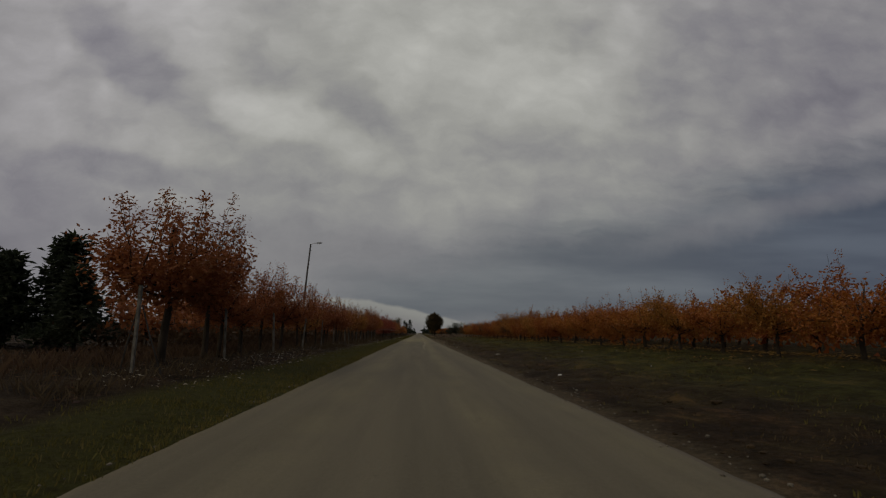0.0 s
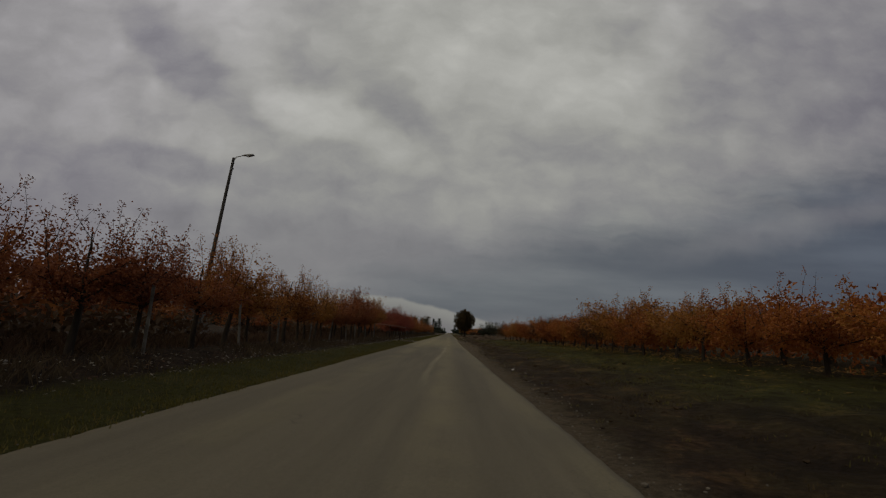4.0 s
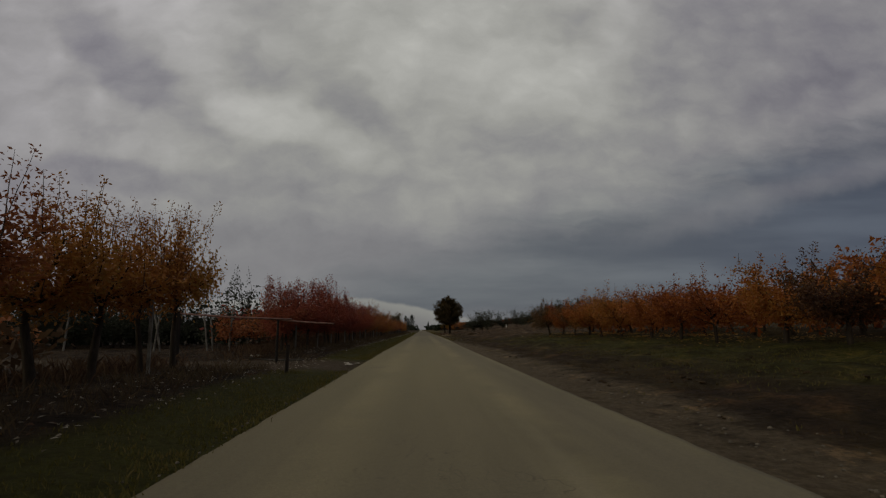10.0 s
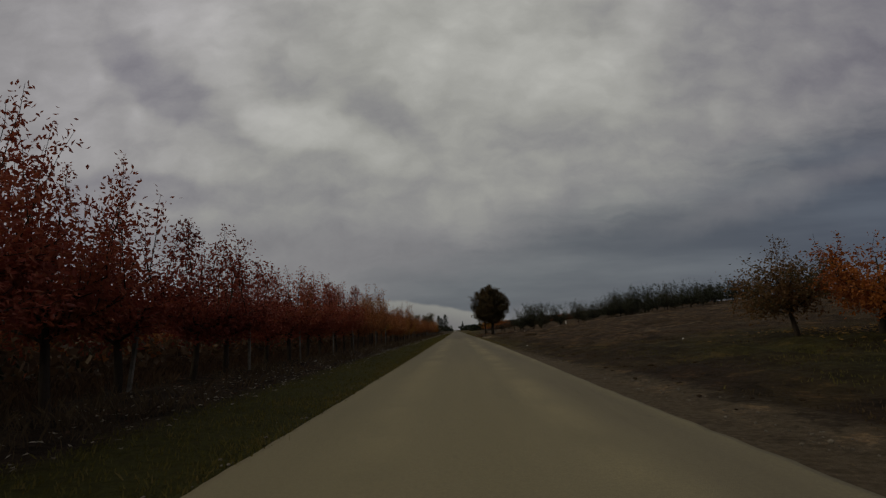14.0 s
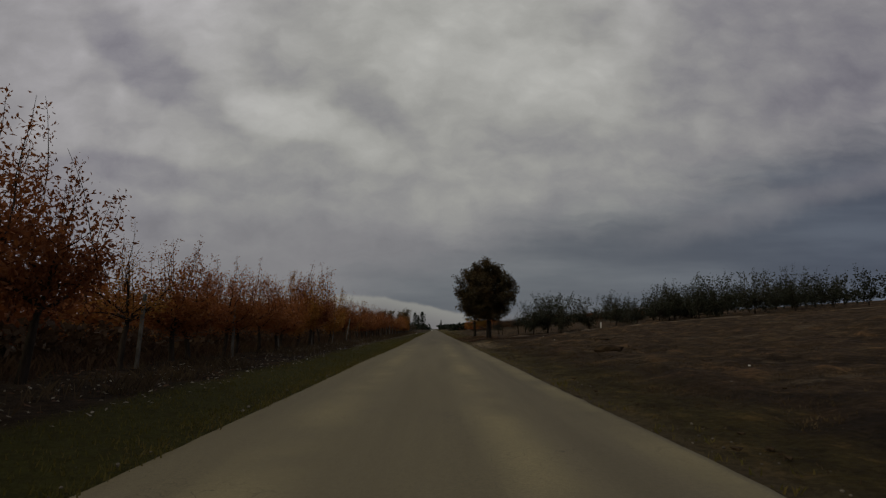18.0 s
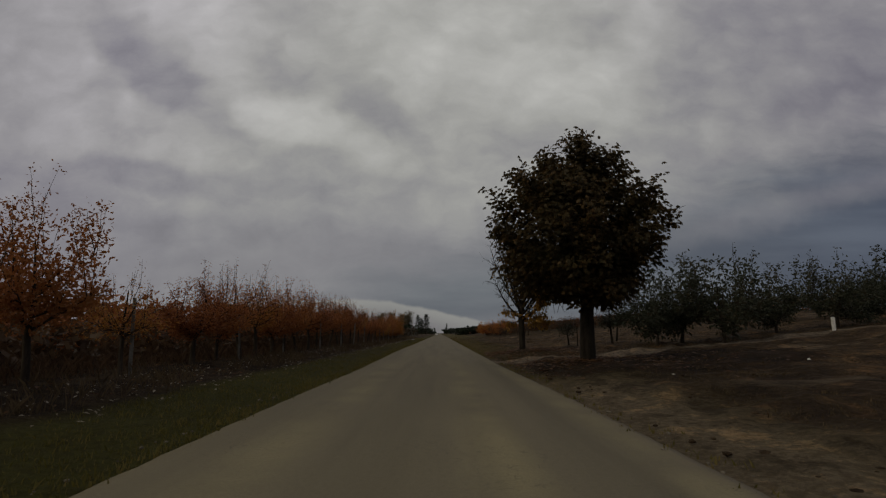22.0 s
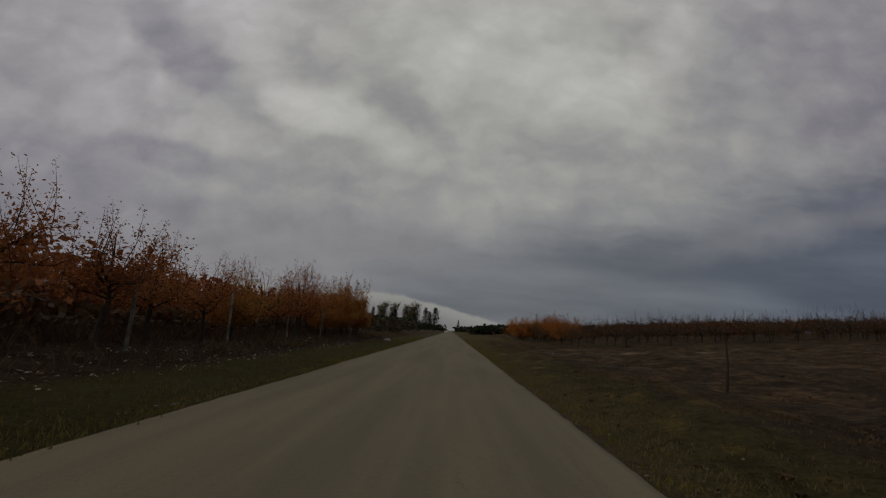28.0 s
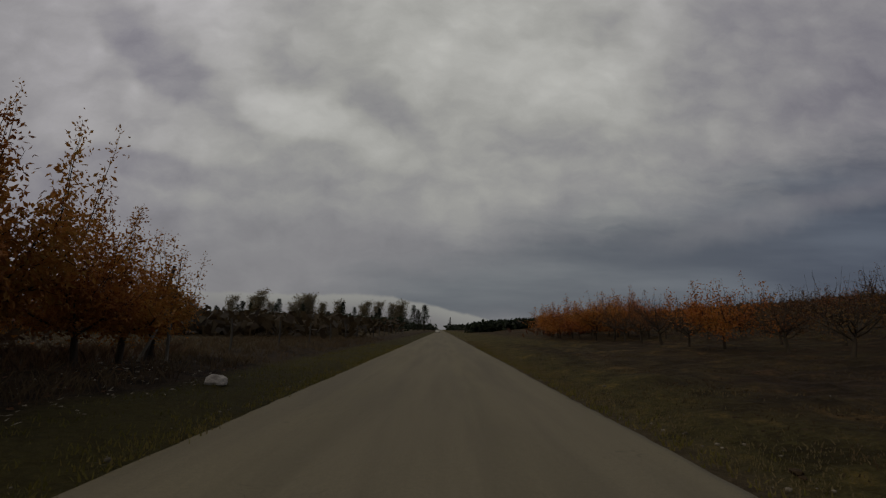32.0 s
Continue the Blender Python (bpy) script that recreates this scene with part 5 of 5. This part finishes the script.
def pump_house():
    gx, gy = -14.0, 54.9
    g = ground_z(gx, gy)
    ob = thing("pump_house", (gx, gy, g), "small flat-roofed plastered pump house with a dark doorway", "shed")
    # front faces the road; a doorway goes through the wall
    L, D, H, th = 6.0, 3.6, 2.95, 0.22
    d0, d1, dh = 3.85, 4.75, 2.15
    bm = bmesh.new()
    box(bm, -th, 0, 0, d0, -0.2, H), box(bm, -th, 0, d1, L, -0.2, H), box(bm, -th, 0, d0, d1, dh, H)
    part("front_wall", bm, M_PLASTER, ob)
    bm = bmesh.new()
    box(bm, -D, -th - 0.002, 0, th, -0.2, H)
    part("side_wall", bm, M_PLASTER, ob)
    bm = bmesh.new()
    box(bm, -D, -th - 0.002, L - th, L, -0.2, H)
    part("side_wall", bm, M_PLASTER, ob)
    bm = bmesh.new()
    box(bm, -D - th, -D - 0.002, 0, L, -0.2, H)
    part("back_wall", bm, M_PLASTER, ob)
    bm = bmesh.new()
    box(bm, -D - 0.45, 0.3, -0.3, L + 0.3, H + 0.002, H + 0.16, 0.02)
    roof = part("roof", bm, M_ROOF, ob, "flat dark reddish roof slab")
    bm = bmesh.new()
    box(bm, 0.302, 0.33, -0.31, L + 0.31, H - 0.03, H + 0.18)
    part("fascia", bm, M_RUSTPIPE, roof)
    bm = bmesh.new()
    box(bm, -0.16, -0.11, d0 + 0.005, d1 - 0.005, 0.0, dh - 0.005)
    for k in range(1, 5):
        box(bm, -0.112, -0.10, d0 + k * 0.18 - 0.06, d0 + k * 0.18 + 0.06, 0.05, dh - 0.05)
    door = part("door", bm, M_DARKWOOD, ob, "dark plank door")
    bm = bmesh.new()
    tube(bm, [(-0.09, d1 - 0.12, 1.0), (-0.05, d1 - 0.12, 1.0), (-0.05, d1 - 0.2, 1.0)], [0.012, 0.012, 0.012], 6)
    part("handle", bm, M_METAL, door)
    # rod on the roof
    bm = bmesh.new()
    tube(bm, [(-0.6, 5.2, H + 0.15), (-0.5, 5.2, H + 1.25)], [0.015, 0.01], 6)
    part("roof_rod", bm, M_METAL, roof)


def yard():
    """Pipe barrier, timber posts and propped poles at the yard entrance."""
    for x, yy, h, s in ((-4.55, 87.5, 0.78, 0.055), (-9.65, 91.45, 2.05, 0.14), (-6.3, 92.8, 1.68, 0.055)):
        bm = bmesh.new()
        tube(bm, [(0, 0, -0.3), (0.01, 0, h * 0.5), (0.03, 0.01, h)], [s, s * 0.95, s * 0.85], 8)
        ob = part("gate_post", bm, M_DARKWOOD, None)
        ob.matrix_basis = pose(x, yy, ground_z(x, yy))
        tagged(ob, "stout dark timber gate post at the yard entrance", "post", "gate posts")
    for (x0, y0, z0), (x1, y1, z1) in (((-9.75, 91.6, 2.02), (-4.4, 87.4, 1.62)), ((-6.45, 92.95, 1.78), (-3.6, 90.2, 1.51))):
        bm = bmesh.new()
        tube(bm, [(x0, y0, z0), ((x0 + x1) / 2, (y0 + y1) / 2, (z0 + z1) / 2 - 0.03), (x1, y1, z1)], [0.033, 0.032, 0.03], 8)
        ob = part("barrier_rail", bm, M_RUSTPIPE, None)
        tagged(ob, "rusty pinkish pipe rail fixed across timber posts", "rail", "barrier rails")
    for x, yy, lx, ly, h in ((-14.9, 100.4, 0.3, 0, 2.45), (-14.6, 100.6, -0.5, 0, 2.2), (-11.95, 100.2, -0.35, 0.1, 2.1), (-11.75, 100.4, -0.2, 0, 1.7), (-10.6, 99.5, 0.15, 0, 2.4), (-20, 101, 0.2, 0, 2.5)):
        bm = bmesh.new()
        tube(bm, [(0, 0, -0.2), (lx * 0.5, ly * 0.5, h * 0.5), (lx, ly, h)], [0.055, 0.05, 0.042], 8)
        ob = part("prop_pole", bm, M_CONCRETE, None)
        ob.matrix_basis = pose(x, yy, ground_z(x, yy))
        tagged(ob, "pale leaning pole propping the orchard rows", "pole", "propped poles")
    bm = bmesh.new()
    tube(bm, [(-8.2, 95.4, 0.16), (-6.8, 93.9, 0.10), (-5.2, 92.6, 0.16)], [0.04, 0.045, 0.035], 7)
    ob = part("fallen_pole", bm, M_POLE, None)
    tagged(ob, "thin weathered pole lying on the ground by the yard", "pole")


def litter(name, loc, sx, sy, h, mat, label, category, seed, rz=0.0):
    """A small crumpled scrap."""
    r = random.Random(seed)
    bm = bmesh.new()
    bmesh.ops.create_icosphere(bm, subdivisions=2, radius=1.0)
    for v in bm.verts:
        k = 1 + 0.28 * noise.noise(Vector(v.co) * 1.7 + Vector((seed * 3.1, 0, 0))) + r.uniform(-0.08, 0.08)
        v.co = Vector((v.co.x * sx * k, v.co.y * sy * k, max(v.co.z, -0.35) * h * k))
    ob = part(name, bm, mat, None)
    ob.matrix_basis = pose(loc[0], loc[1], ground_z(loc[0], loc[1]) + 0.25 * h + loc[2], 0, 0, rz)
    return tagged(ob, label, category)


def sheet(loc, sx, sy, mat, label, seed, rz=0.0):
    """A thin flat scrap with a ragged outline and a few creases."""
    r = random.Random(seed)
    bm = bmesh.new()
    bmesh.ops.create_grid(bm, x_segments=7, y_segments=5, size=1.0)
    for v in bm.verts:
        k = 1 + 0.22 * noise.noise((v.co.x * 1.3 + seed, v.co.y * 1.3, 0.0)) + r.uniform(-0.05, 0.05)
        v.co = Vector((v.co.x * sx * k, v.co.y * sy * k, 0.02 * noise.noise((v.co.x * 2.5, v.co.y * 2.5, seed))))
    solid = bmesh.ops.extrude_face_region(bm, geom=bm.faces[:])
    bmesh.ops.translate(bm, vec=(0, 0, 0.008), verts=[q for q in solid["geom"] if isinstance(q, bmesh.types.BMVert)])
    ob = part("wet_sheet", bm, mat, None)
    ob.matrix_basis = pose(loc[0], loc[1], ground_z(loc[0], loc[1]) + 0.02, 0, 0, rz)
    return tagged(ob, label, "litter", "wet sheets")


street_lamp()
pump_house()
yard()
litter("plastic_bag", (4.3, 16.2, 0.0), 0.08, 0.05, 0.045, M_WHITE, "crumpled white plastic bag on the verge", "litter", 1)
litter("plastic_bag", (4.75, 31.8, 0.0), 0.20, 0.08, 0.03, M_PAPER, "flattened pale plastic sheet lying in the grass", "litter", 2, 20)
bm = bmesh.new()
box(bm, -0.06, 0.06, -0.035, 0.035, 0.0, 0.04, 0.005)
box(bm, 0.0, 0.064, -0.038, 0.038, 0.041, 0.045)
carton = part("carton", bm, M_WHITE, None)
carton.matrix_basis = pose(3.48, 48.1, ground_z(3.48, 48.1) + 0.01, 6, -8, 35) @ Matrix.Diagonal((0.75, 0.75, 0.8, 1))
tagged(carton, "small white carton lying on the gravel verge", "litter")
litter("plastic_bag", (4.2, 134.6, 0.0), 0.06, 0.04, 0.035, M_WHITE, "small white plastic scrap on bare soil", "litter", 4)
litter("pale_boulder", (-4.28, 260.1, 0.0), 0.24, 0.17, 0.15, M_STONE, "pale rounded stone lying on the grass verge", "stone", 5)
for i, (x, yy, sx, sy) in enumerate(((-3.2, 91.2, 0.13, 0.06), (-3.3, 91.75, 0.12, 0.09), (-2.98, 91.95, 0.12, 0.07), (-3.45, 92.3, 0.10, 0.08))):
    sheet((x, yy), sx * 0.9, sy * 1.6, M_PAPER, "flat pale sheet lying wet beside the road", 20 + i, 12 * i - 20)
litter("white_heap", (-8.1, 95.9, 0.0), 0.28, 0.16, 0.07, M_PAPER, "heap of pale rubble at the foot of a gate post", "rubble", 31)
for i in range(34):
    r = random.Random(700 + i)
    x, yy = -r.uniform(3.6, 10.5), r.uniform(89.6, 96.0)
    s = r.uniform(0.02, 0.06)
    litter("rubble_piece", (x, yy, 0.0), s, s * r.uniform(0.5, 0.9), s * 0.3, M_GRAVEL if r.random() < 0.6 else M_STONE, "pale broken rubble piece on the muddy yard", "rubble", 300 + i, r.uniform(0, 360))
for i in range(46):
    r = random.Random(900 + i)
    yy = r.uniform(14, 262)
    side = r.random()
    if side < 0.6:
        x = -r.uniform(4.6, 7.6)
    else:
        x = r.uniform(4.0, 10.5)
    s = r.uniform(0.02, 0.05)
    litter("paper_scrap", (x, yy, 0.0), s, s * r.uniform(0.6, 1.2), s * 0.6, M_PAPER if r.random() < 0.5 else M_WHITE, "small pale scrap among dead leaves", "litter", 100 + i, r.uniform(0, 360))
for x, yy, sx, sy, h, sd in ((7.6, 156.8, 0.7, 0.45, 0.24, 1), (10.3, 166.0, 0.5, 0.4, 0.18, 2), (8.8, 218.0, 0.45, 0.4, 0.16, 4)):
    litter("soil_mound", (x, yy, -0.02), sx, sy, h, M_SOIL, "low heap of dark turned soil in the field", "mound", 40 + sd)

# white marker post by the lane
mk = thing("marker_post", (19.4, 194.7, ground_z(19.4, 194.7)), "short white marker post with a dark cap by the dirt lane", "marker post")
bm = bmesh.new()
box(bm, -0.075, 0.075, -0.05, 0.05, -0.2, 0.7, 0.015)
part("post", bm, M_WHITE, mk)
bm = bmesh.new()
box(bm, -0.085, 0.085, -0.06, 0.06, 0.702, 0.78, 0.02)
part("cap", bm, M_DARKWOOD, mk)
# young stake trees beside the lane
for x, yy, h in ((8.9, 202.3, 1.2), (7.2, 230, 1.2)):
    bm = bmesh.new()
    tube(bm, [(0, 0, -0.1), (0.03, 0, h * 0.5), (0.0, 0.02, h)], [0.04, 0.03, 0.015], 6)
    ob = part("stake", bm, M_DARKWOOD, None)
    ob.matrix_basis = pose(x, yy, ground_z(x, yy))
    tagged(ob, "dark wooden stake in the field", "stake", "stakes")
# fence stakes along the field after the orchard
for i in range(14):
    yy = 268 + i * 5.5
    bm = bmesh.new()
    tube(bm, [(0, 0, -0.2), (0.02, 0, 0.6), (0.03 * (i % 3 - 1), 0, 1.15)], [0.05, 0.045, 0.04], 6)
    ob = part("field_stake", bm, M_POLE, None)
    ob.matrix_basis = pose(-7.2, yy, ground_z(-7.2, yy))
    tagged(ob, "short weathered stake along the field edge", "stake", "field stakes")


def far_car():
    ob = thing("car", (-1.4, 470.0, 0.0), "white car seen far along the road", "car")
    bm = bmesh.new()
    box(bm, -0.85, 0.85, -2.1, 2.1, 0.3, 0.85, 0.12)
    part("body", bm, M_WHITE, ob)
    bm = bmesh.new()
    box(bm, -0.72, 0.72, -1.3, 1.2, 0.852, 1.42, 0.2)
    cab = part("cabin", bm, M_WHITE, ob)
    bm = bmesh.new()
    box(bm, -0.6, 0.6, -1.33, -1.28, 0.95, 1.32, 0.02)
    part("windscreen", bm, M_GLASS, cab)
    for x in (-0.8, 0.8):
        for yy in (-1.35, 1.35):
            bm = bmesh.new()
            tube(bm, [(x - 0.1, yy, 0.32), (x + 0.1, yy, 0.32)], [0.32, 0.32], 14)
            part("wheel", bm, M_RUBBER, ob)


far_car()

# ---- grass, weeds, fallen leaves ----


def blades(name, count, area, height, mat, label, seed, thick=0.012, tuft=5, clump=0.06):
    r = random.Random(seed)
    v, f = [], []
    while count > 0:
        x, yy, k = area(r)
        if r.random() > k:
            count -= 1
            continue
        g = ground_z(x, yy) - 0.03
        for _ in range(tuft):
            px, py = x + r.gauss(0, clump), yy + r.gauss(0, clump)
            h = height * r.uniform(0.4, 1.25)
            bx, by = r.gauss(0, 0.35) * h, r.gauss(0, 0.35) * h
            a = r.uniform(0, 6.28)
            wx, wy = math.cos(a) * thick, math.sin(a) * thick
            i = len(v)
            v += [(px - wx, py - wy, g), (px + wx, py + wy, g), (px + bx * 0.4 + wx * 0.7, py + by * 0.4 + wy * 0.7, g + h * 0.6), (px + bx, py + by, g + h)]
            f += [(i, i + 1, i + 2), (i, i + 2, i + 3)]
        count -= 1
    stuff_mesh(name, v, f, mat, label, "grass")


def in_yard(yy):
    return 88.5 < yy < 95.0


def in_apron(x, yy):
    return x < 5.0 and 171 < yy < 184


def a_left(r):
    yy = r.uniform(-1, 290)
    x = road_left(yy) - 0.02 - 2.3 * r.random() ** 1.3
    thin = 0.25 * smooth01(yy, 180, 205)
    return x, yy, 0.0 if in_yard(yy) else 0.55 - thin + 0.45 * noise.noise((x * 1.2, yy * 0.5, 3))


def a_right(r):
    x, yy = r.uniform(5.4, 12.0), r.uniform(4, 125)
    return x, yy, 0.35 + 0.6 * noise.noise((x * 0.5, yy * 0.3, 8))


def a_right2(r):
    x, yy = 3.0 + abs(r.gauss(0, 0.85)), r.uniform(200, 310)
    return x, yy, 0.6 + 0.5 * noise.noise((x * 0.6, yy * 0.4, 8))


def a_field(r):
    x, yy = r.uniform(3.2, 22), r.uniform(118, 266)
    lane = abs(yy - 194.6) < 2.2
    return x, yy, 0.0 if lane or in_apron(x, yy) else 0.4 + 0.7 * noise.noise((x * 0.5, yy * 0.5, 21))


def a_weeds(r):
    x, yy = -5.3 - abs(r.gauss(0, 0.9)), r.uniform(8, 266)
    return x, yy, 0.0 if in_yard(yy) else 0.45 + 0.9 * noise.noise((x * 0.6, yy * 0.22, 13))


def a_farleft(r):
    x, yy = -r.uniform(5.2, 14), r.uniform(263, 300)
    return x, yy, 0.7


def a_under(r):
    x, yy = -7.4 - abs(r.gauss(0, 1.6)), r.uniform(8, 266)
    return x, yy, 0.0 if in_yard(yy) else 0.75


def a_turf(r):
    x, yy = 4.2 + 8.8 * r.random() ** 1.3, r.uniform(2, 275)
    lane = abs(yy - 194.6) < 2.0
    return x, yy, 0.0 if lane or in_apron(x, yy) else 0.5 + 1.3 * noise.noise((x * 0.8, yy * 0.45, 41))


def a_mat(r):
    x, yy = 4.5 + 17 * r.random() ** 1.3, r.uniform(120, 264)
    lane = abs(yy - 194.6) < 2.2
    return x, yy, 0.0 if lane or in_apron(x, yy) else 0.35 + 1.6 * noise.noise((x * 0.55, yy * 0.35, 52))


def a_margin(r):
    right = r.random() < 0.6
    yy = r.uniform(1, 290)
    if right and yy < 130:
        return 3.4 + abs(r.gauss(0, 0.5)), yy, 0.04
    x = 2.78 + abs(r.gauss(0, 0.28)) if right else road_left(yy) + 0.04 - abs(r.gauss(0, 0.2))
    bare = (not right and in_yard(yy)) or (right and abs(yy - 194.6) < 2.5)
    return x, yy, 0.0 if bare else (0.3 if right and yy < 200 else 0.8)


blades("verge_grass", 36000, a_left, 0.07, M_GRASS, "short green grass on the roadside verge", 51, 0.009, 4, 0.09)
blades("margin_grass", 9000, a_margin, 0.07, M_GRASS, "tufts of grass creeping over the asphalt edge", 57, 0.012, 4, 0.06)
blades("bank_grass", 16000, a_right, 0.07, M_GRASS, "patchy dull green grass on the bank", 52, 0.010, 4, 0.12)
blades("field_grass", 12000, a_right2, 0.05, M_FADED, "faded yellowish grass beside the road", 53, 0.008, 5, 0.11)
blades("dry_grass", 30000, a_field, 0.05, M_STRAW, "thin dry grass on open brown soil", 54, 0.009, 4, 0.13)
blades("matted_turf", 24000, a_mat, 0.055, M_TURF, "brown tussocks over the open field", 60, 0.010, 4, 0.10)
blades("tall_weeds", 8000, a_weeds, 0.26, M_STRAW, "tall dry brown weeds along the post line", 55, 0.006, 7, 0.13)
blades("undergrowth", 8000, a_under, 0.40, M_BRUSH, "dark tangled undergrowth beneath the fruit trees", 58, 0.009, 6, 0.2)
blades("matted_turf", 27000, a_turf, 0.055, M_TURF, "matted brown and olive turf on the rough bank", 59, 0.009, 5, 0.11)
blades("dry_grass", 2500, a_farleft, 0.22, M_STRAW, "dry grass at the edge of the field", 56, 0.013)


def fallen(name, count, area, mat, label, seed, size):
    r = random.Random(seed)
    v, f = [], []
    for _ in range(count):
        x, yy, k = area(r)
        if r.random() > k:
            continue
        g = ground_z(x, yy) + r.uniform(0.0, 0.05)
        a, s = r.uniform(0, 6.28), size * r.uniform(0.6, 1.4)
        dx, dy = math.cos(a) * s, math.sin(a) * s
        i = len(v)
        v += [(x - dx, yy - dy, g), (x - dy * 0.5, yy + dx * 0.5, g + r.uniform(0, 0.03)), (x + dx, yy + dy, g + r.uniform(0, 0.04)), (x + dy * 0.5, yy - dx * 0.5, g + r.uniform(0, 0.03))]
        f += [(i, i + 1, i + 2), (i, i + 2, i + 3)]
    tagged(stuff_mesh(name, v, f, mat, label, "leaves"), category="leaves")


def a_under_right(r):
    x, yy = r.gauss(13.0, 1.5), r.uniform(8, 120)
    return x, yy, 0.35 + 1.1 * noise.noise((x * 0.4, yy * 0.25, 31))


def a_under_left(r):
    x, yy = -r.uniform(5.0, 12.5), r.uniform(8, 264)
    return x, yy, 0.5


def a_pale_left(r):
    return -4.2 - 2.4 * r.random() ** 0.7, r.uniform(10, 262), 0.9 * max(0.0, noise.noise((1.0, r.random(), 2.0)) + 0.5)


def a_under_trees(r):
    a, d = r.uniform(0, 6.28), abs(r.gauss(0, 3.2))
    if r.random() < 0.5:
        return 5.5 + math.cos(a) * d, 188.6 + math.sin(a) * d, 0.45 if math.cos(a) * d > -2.6 else 0.0
    return 5.3 + math.cos(a) * d, 200.6 + math.sin(a) * d, 1.0 if math.cos(a) * d > -2.4 else 0.0


fallen("fallen_leaves", 15000, a_under_right, M_YELLOW, "yellow and tan leaves fallen under the fruit trees", 61, 0.07)
fallen("fallen_leaves", 22000, a_under_left, M_DULL, "brown leaves fallen under the fruit trees", 62, 0.06)
fallen("fallen_leaves", 7000, a_pale_left, M_PALELEAF, "pale dry leaves scattered on the verge grass", 64, 0.042)
fallen("fallen_leaves", 6000, a_under_trees, M_DULL, "brown leaves fallen round the roadside trees", 63, 0.09)


def stones(count, seed):
    """Loose gravel and clods on the crumbling margins."""
    r = random.Random(seed)
    bm = bmesh.new()
    v, f = [], []
    ico = bmesh.new()
    bmesh.ops.create_icosphere(ico, subdivisions=1, radius=1.0)
    iv = [q.co.copy() for q in ico.verts]
    fi = [[q.index for q in p.verts] for p in ico.faces]
    ico.free(), bm.free()
    for _ in range(count):
        right = r.random() < 0.8
        x = 2.75 + abs(r.gauss(0, 0.55)) if right else -2.85 - abs(r.gauss(0, 0.15))
        yy = r.uniform(3, 262)
        if right and yy > 130 and r.random() < 0.6:
            continue
        s = 0.008 + abs(r.gauss(0, 0.010))
        g = ground_z(x, yy) - 0.01
        b = len(v)
        v += [(x + q.x * s * r.uniform(0.8, 1.3), yy + q.y * s * r.uniform(0.8, 1.3), g + q.z * s * 0.7 + s * 0.3) for q in iv]
        f += [[b + k for k in p] for p in fi]
    stuff_mesh("gravel", v, f, M_GRAVEL, "loose pale gravel and clods on the road margin", "gravel")


def clods(count, seed):
    """Lumps of turned soil over the right-hand verge and field."""
    r = random.Random(seed)
    ico = bmesh.new()
    bmesh.ops.create_icosphere(ico, subdivisions=1, radius=1.0)
    iv = [q.co.copy() for q in ico.verts]
    fi = [[q.index for q in p.verts] for p in ico.faces]
    ico.free()
    v, f = [], []
    while count:
        x, yy = 3.3 + abs(r.gauss(0, 5.0)), r.uniform(2, 264)
        count -= 1
        if abs(yy - 194.6) < 2.2 or noise.noise((x * 0.6, yy * 0.35, 77)) < -0.05:
            continue
        s = 0.015 + abs(r.gauss(0, 0.025))
        g = ground_z(x, yy) - 0.02
        b = len(v)
        v += [(x + q.x * s * r.uniform(0.8, 1.5), yy + q.y * s * r.uniform(0.8, 1.5), g + q.z * s * r.uniform(0.35, 0.7)) for q in iv]
        f += [[b + k for k in p] for p in fi]
    stuff_mesh("clods", v, f, M_SOIL, "scattered clods of dark soil over the field", "soil")


stones(3000, 71)
clods(5000, 72)
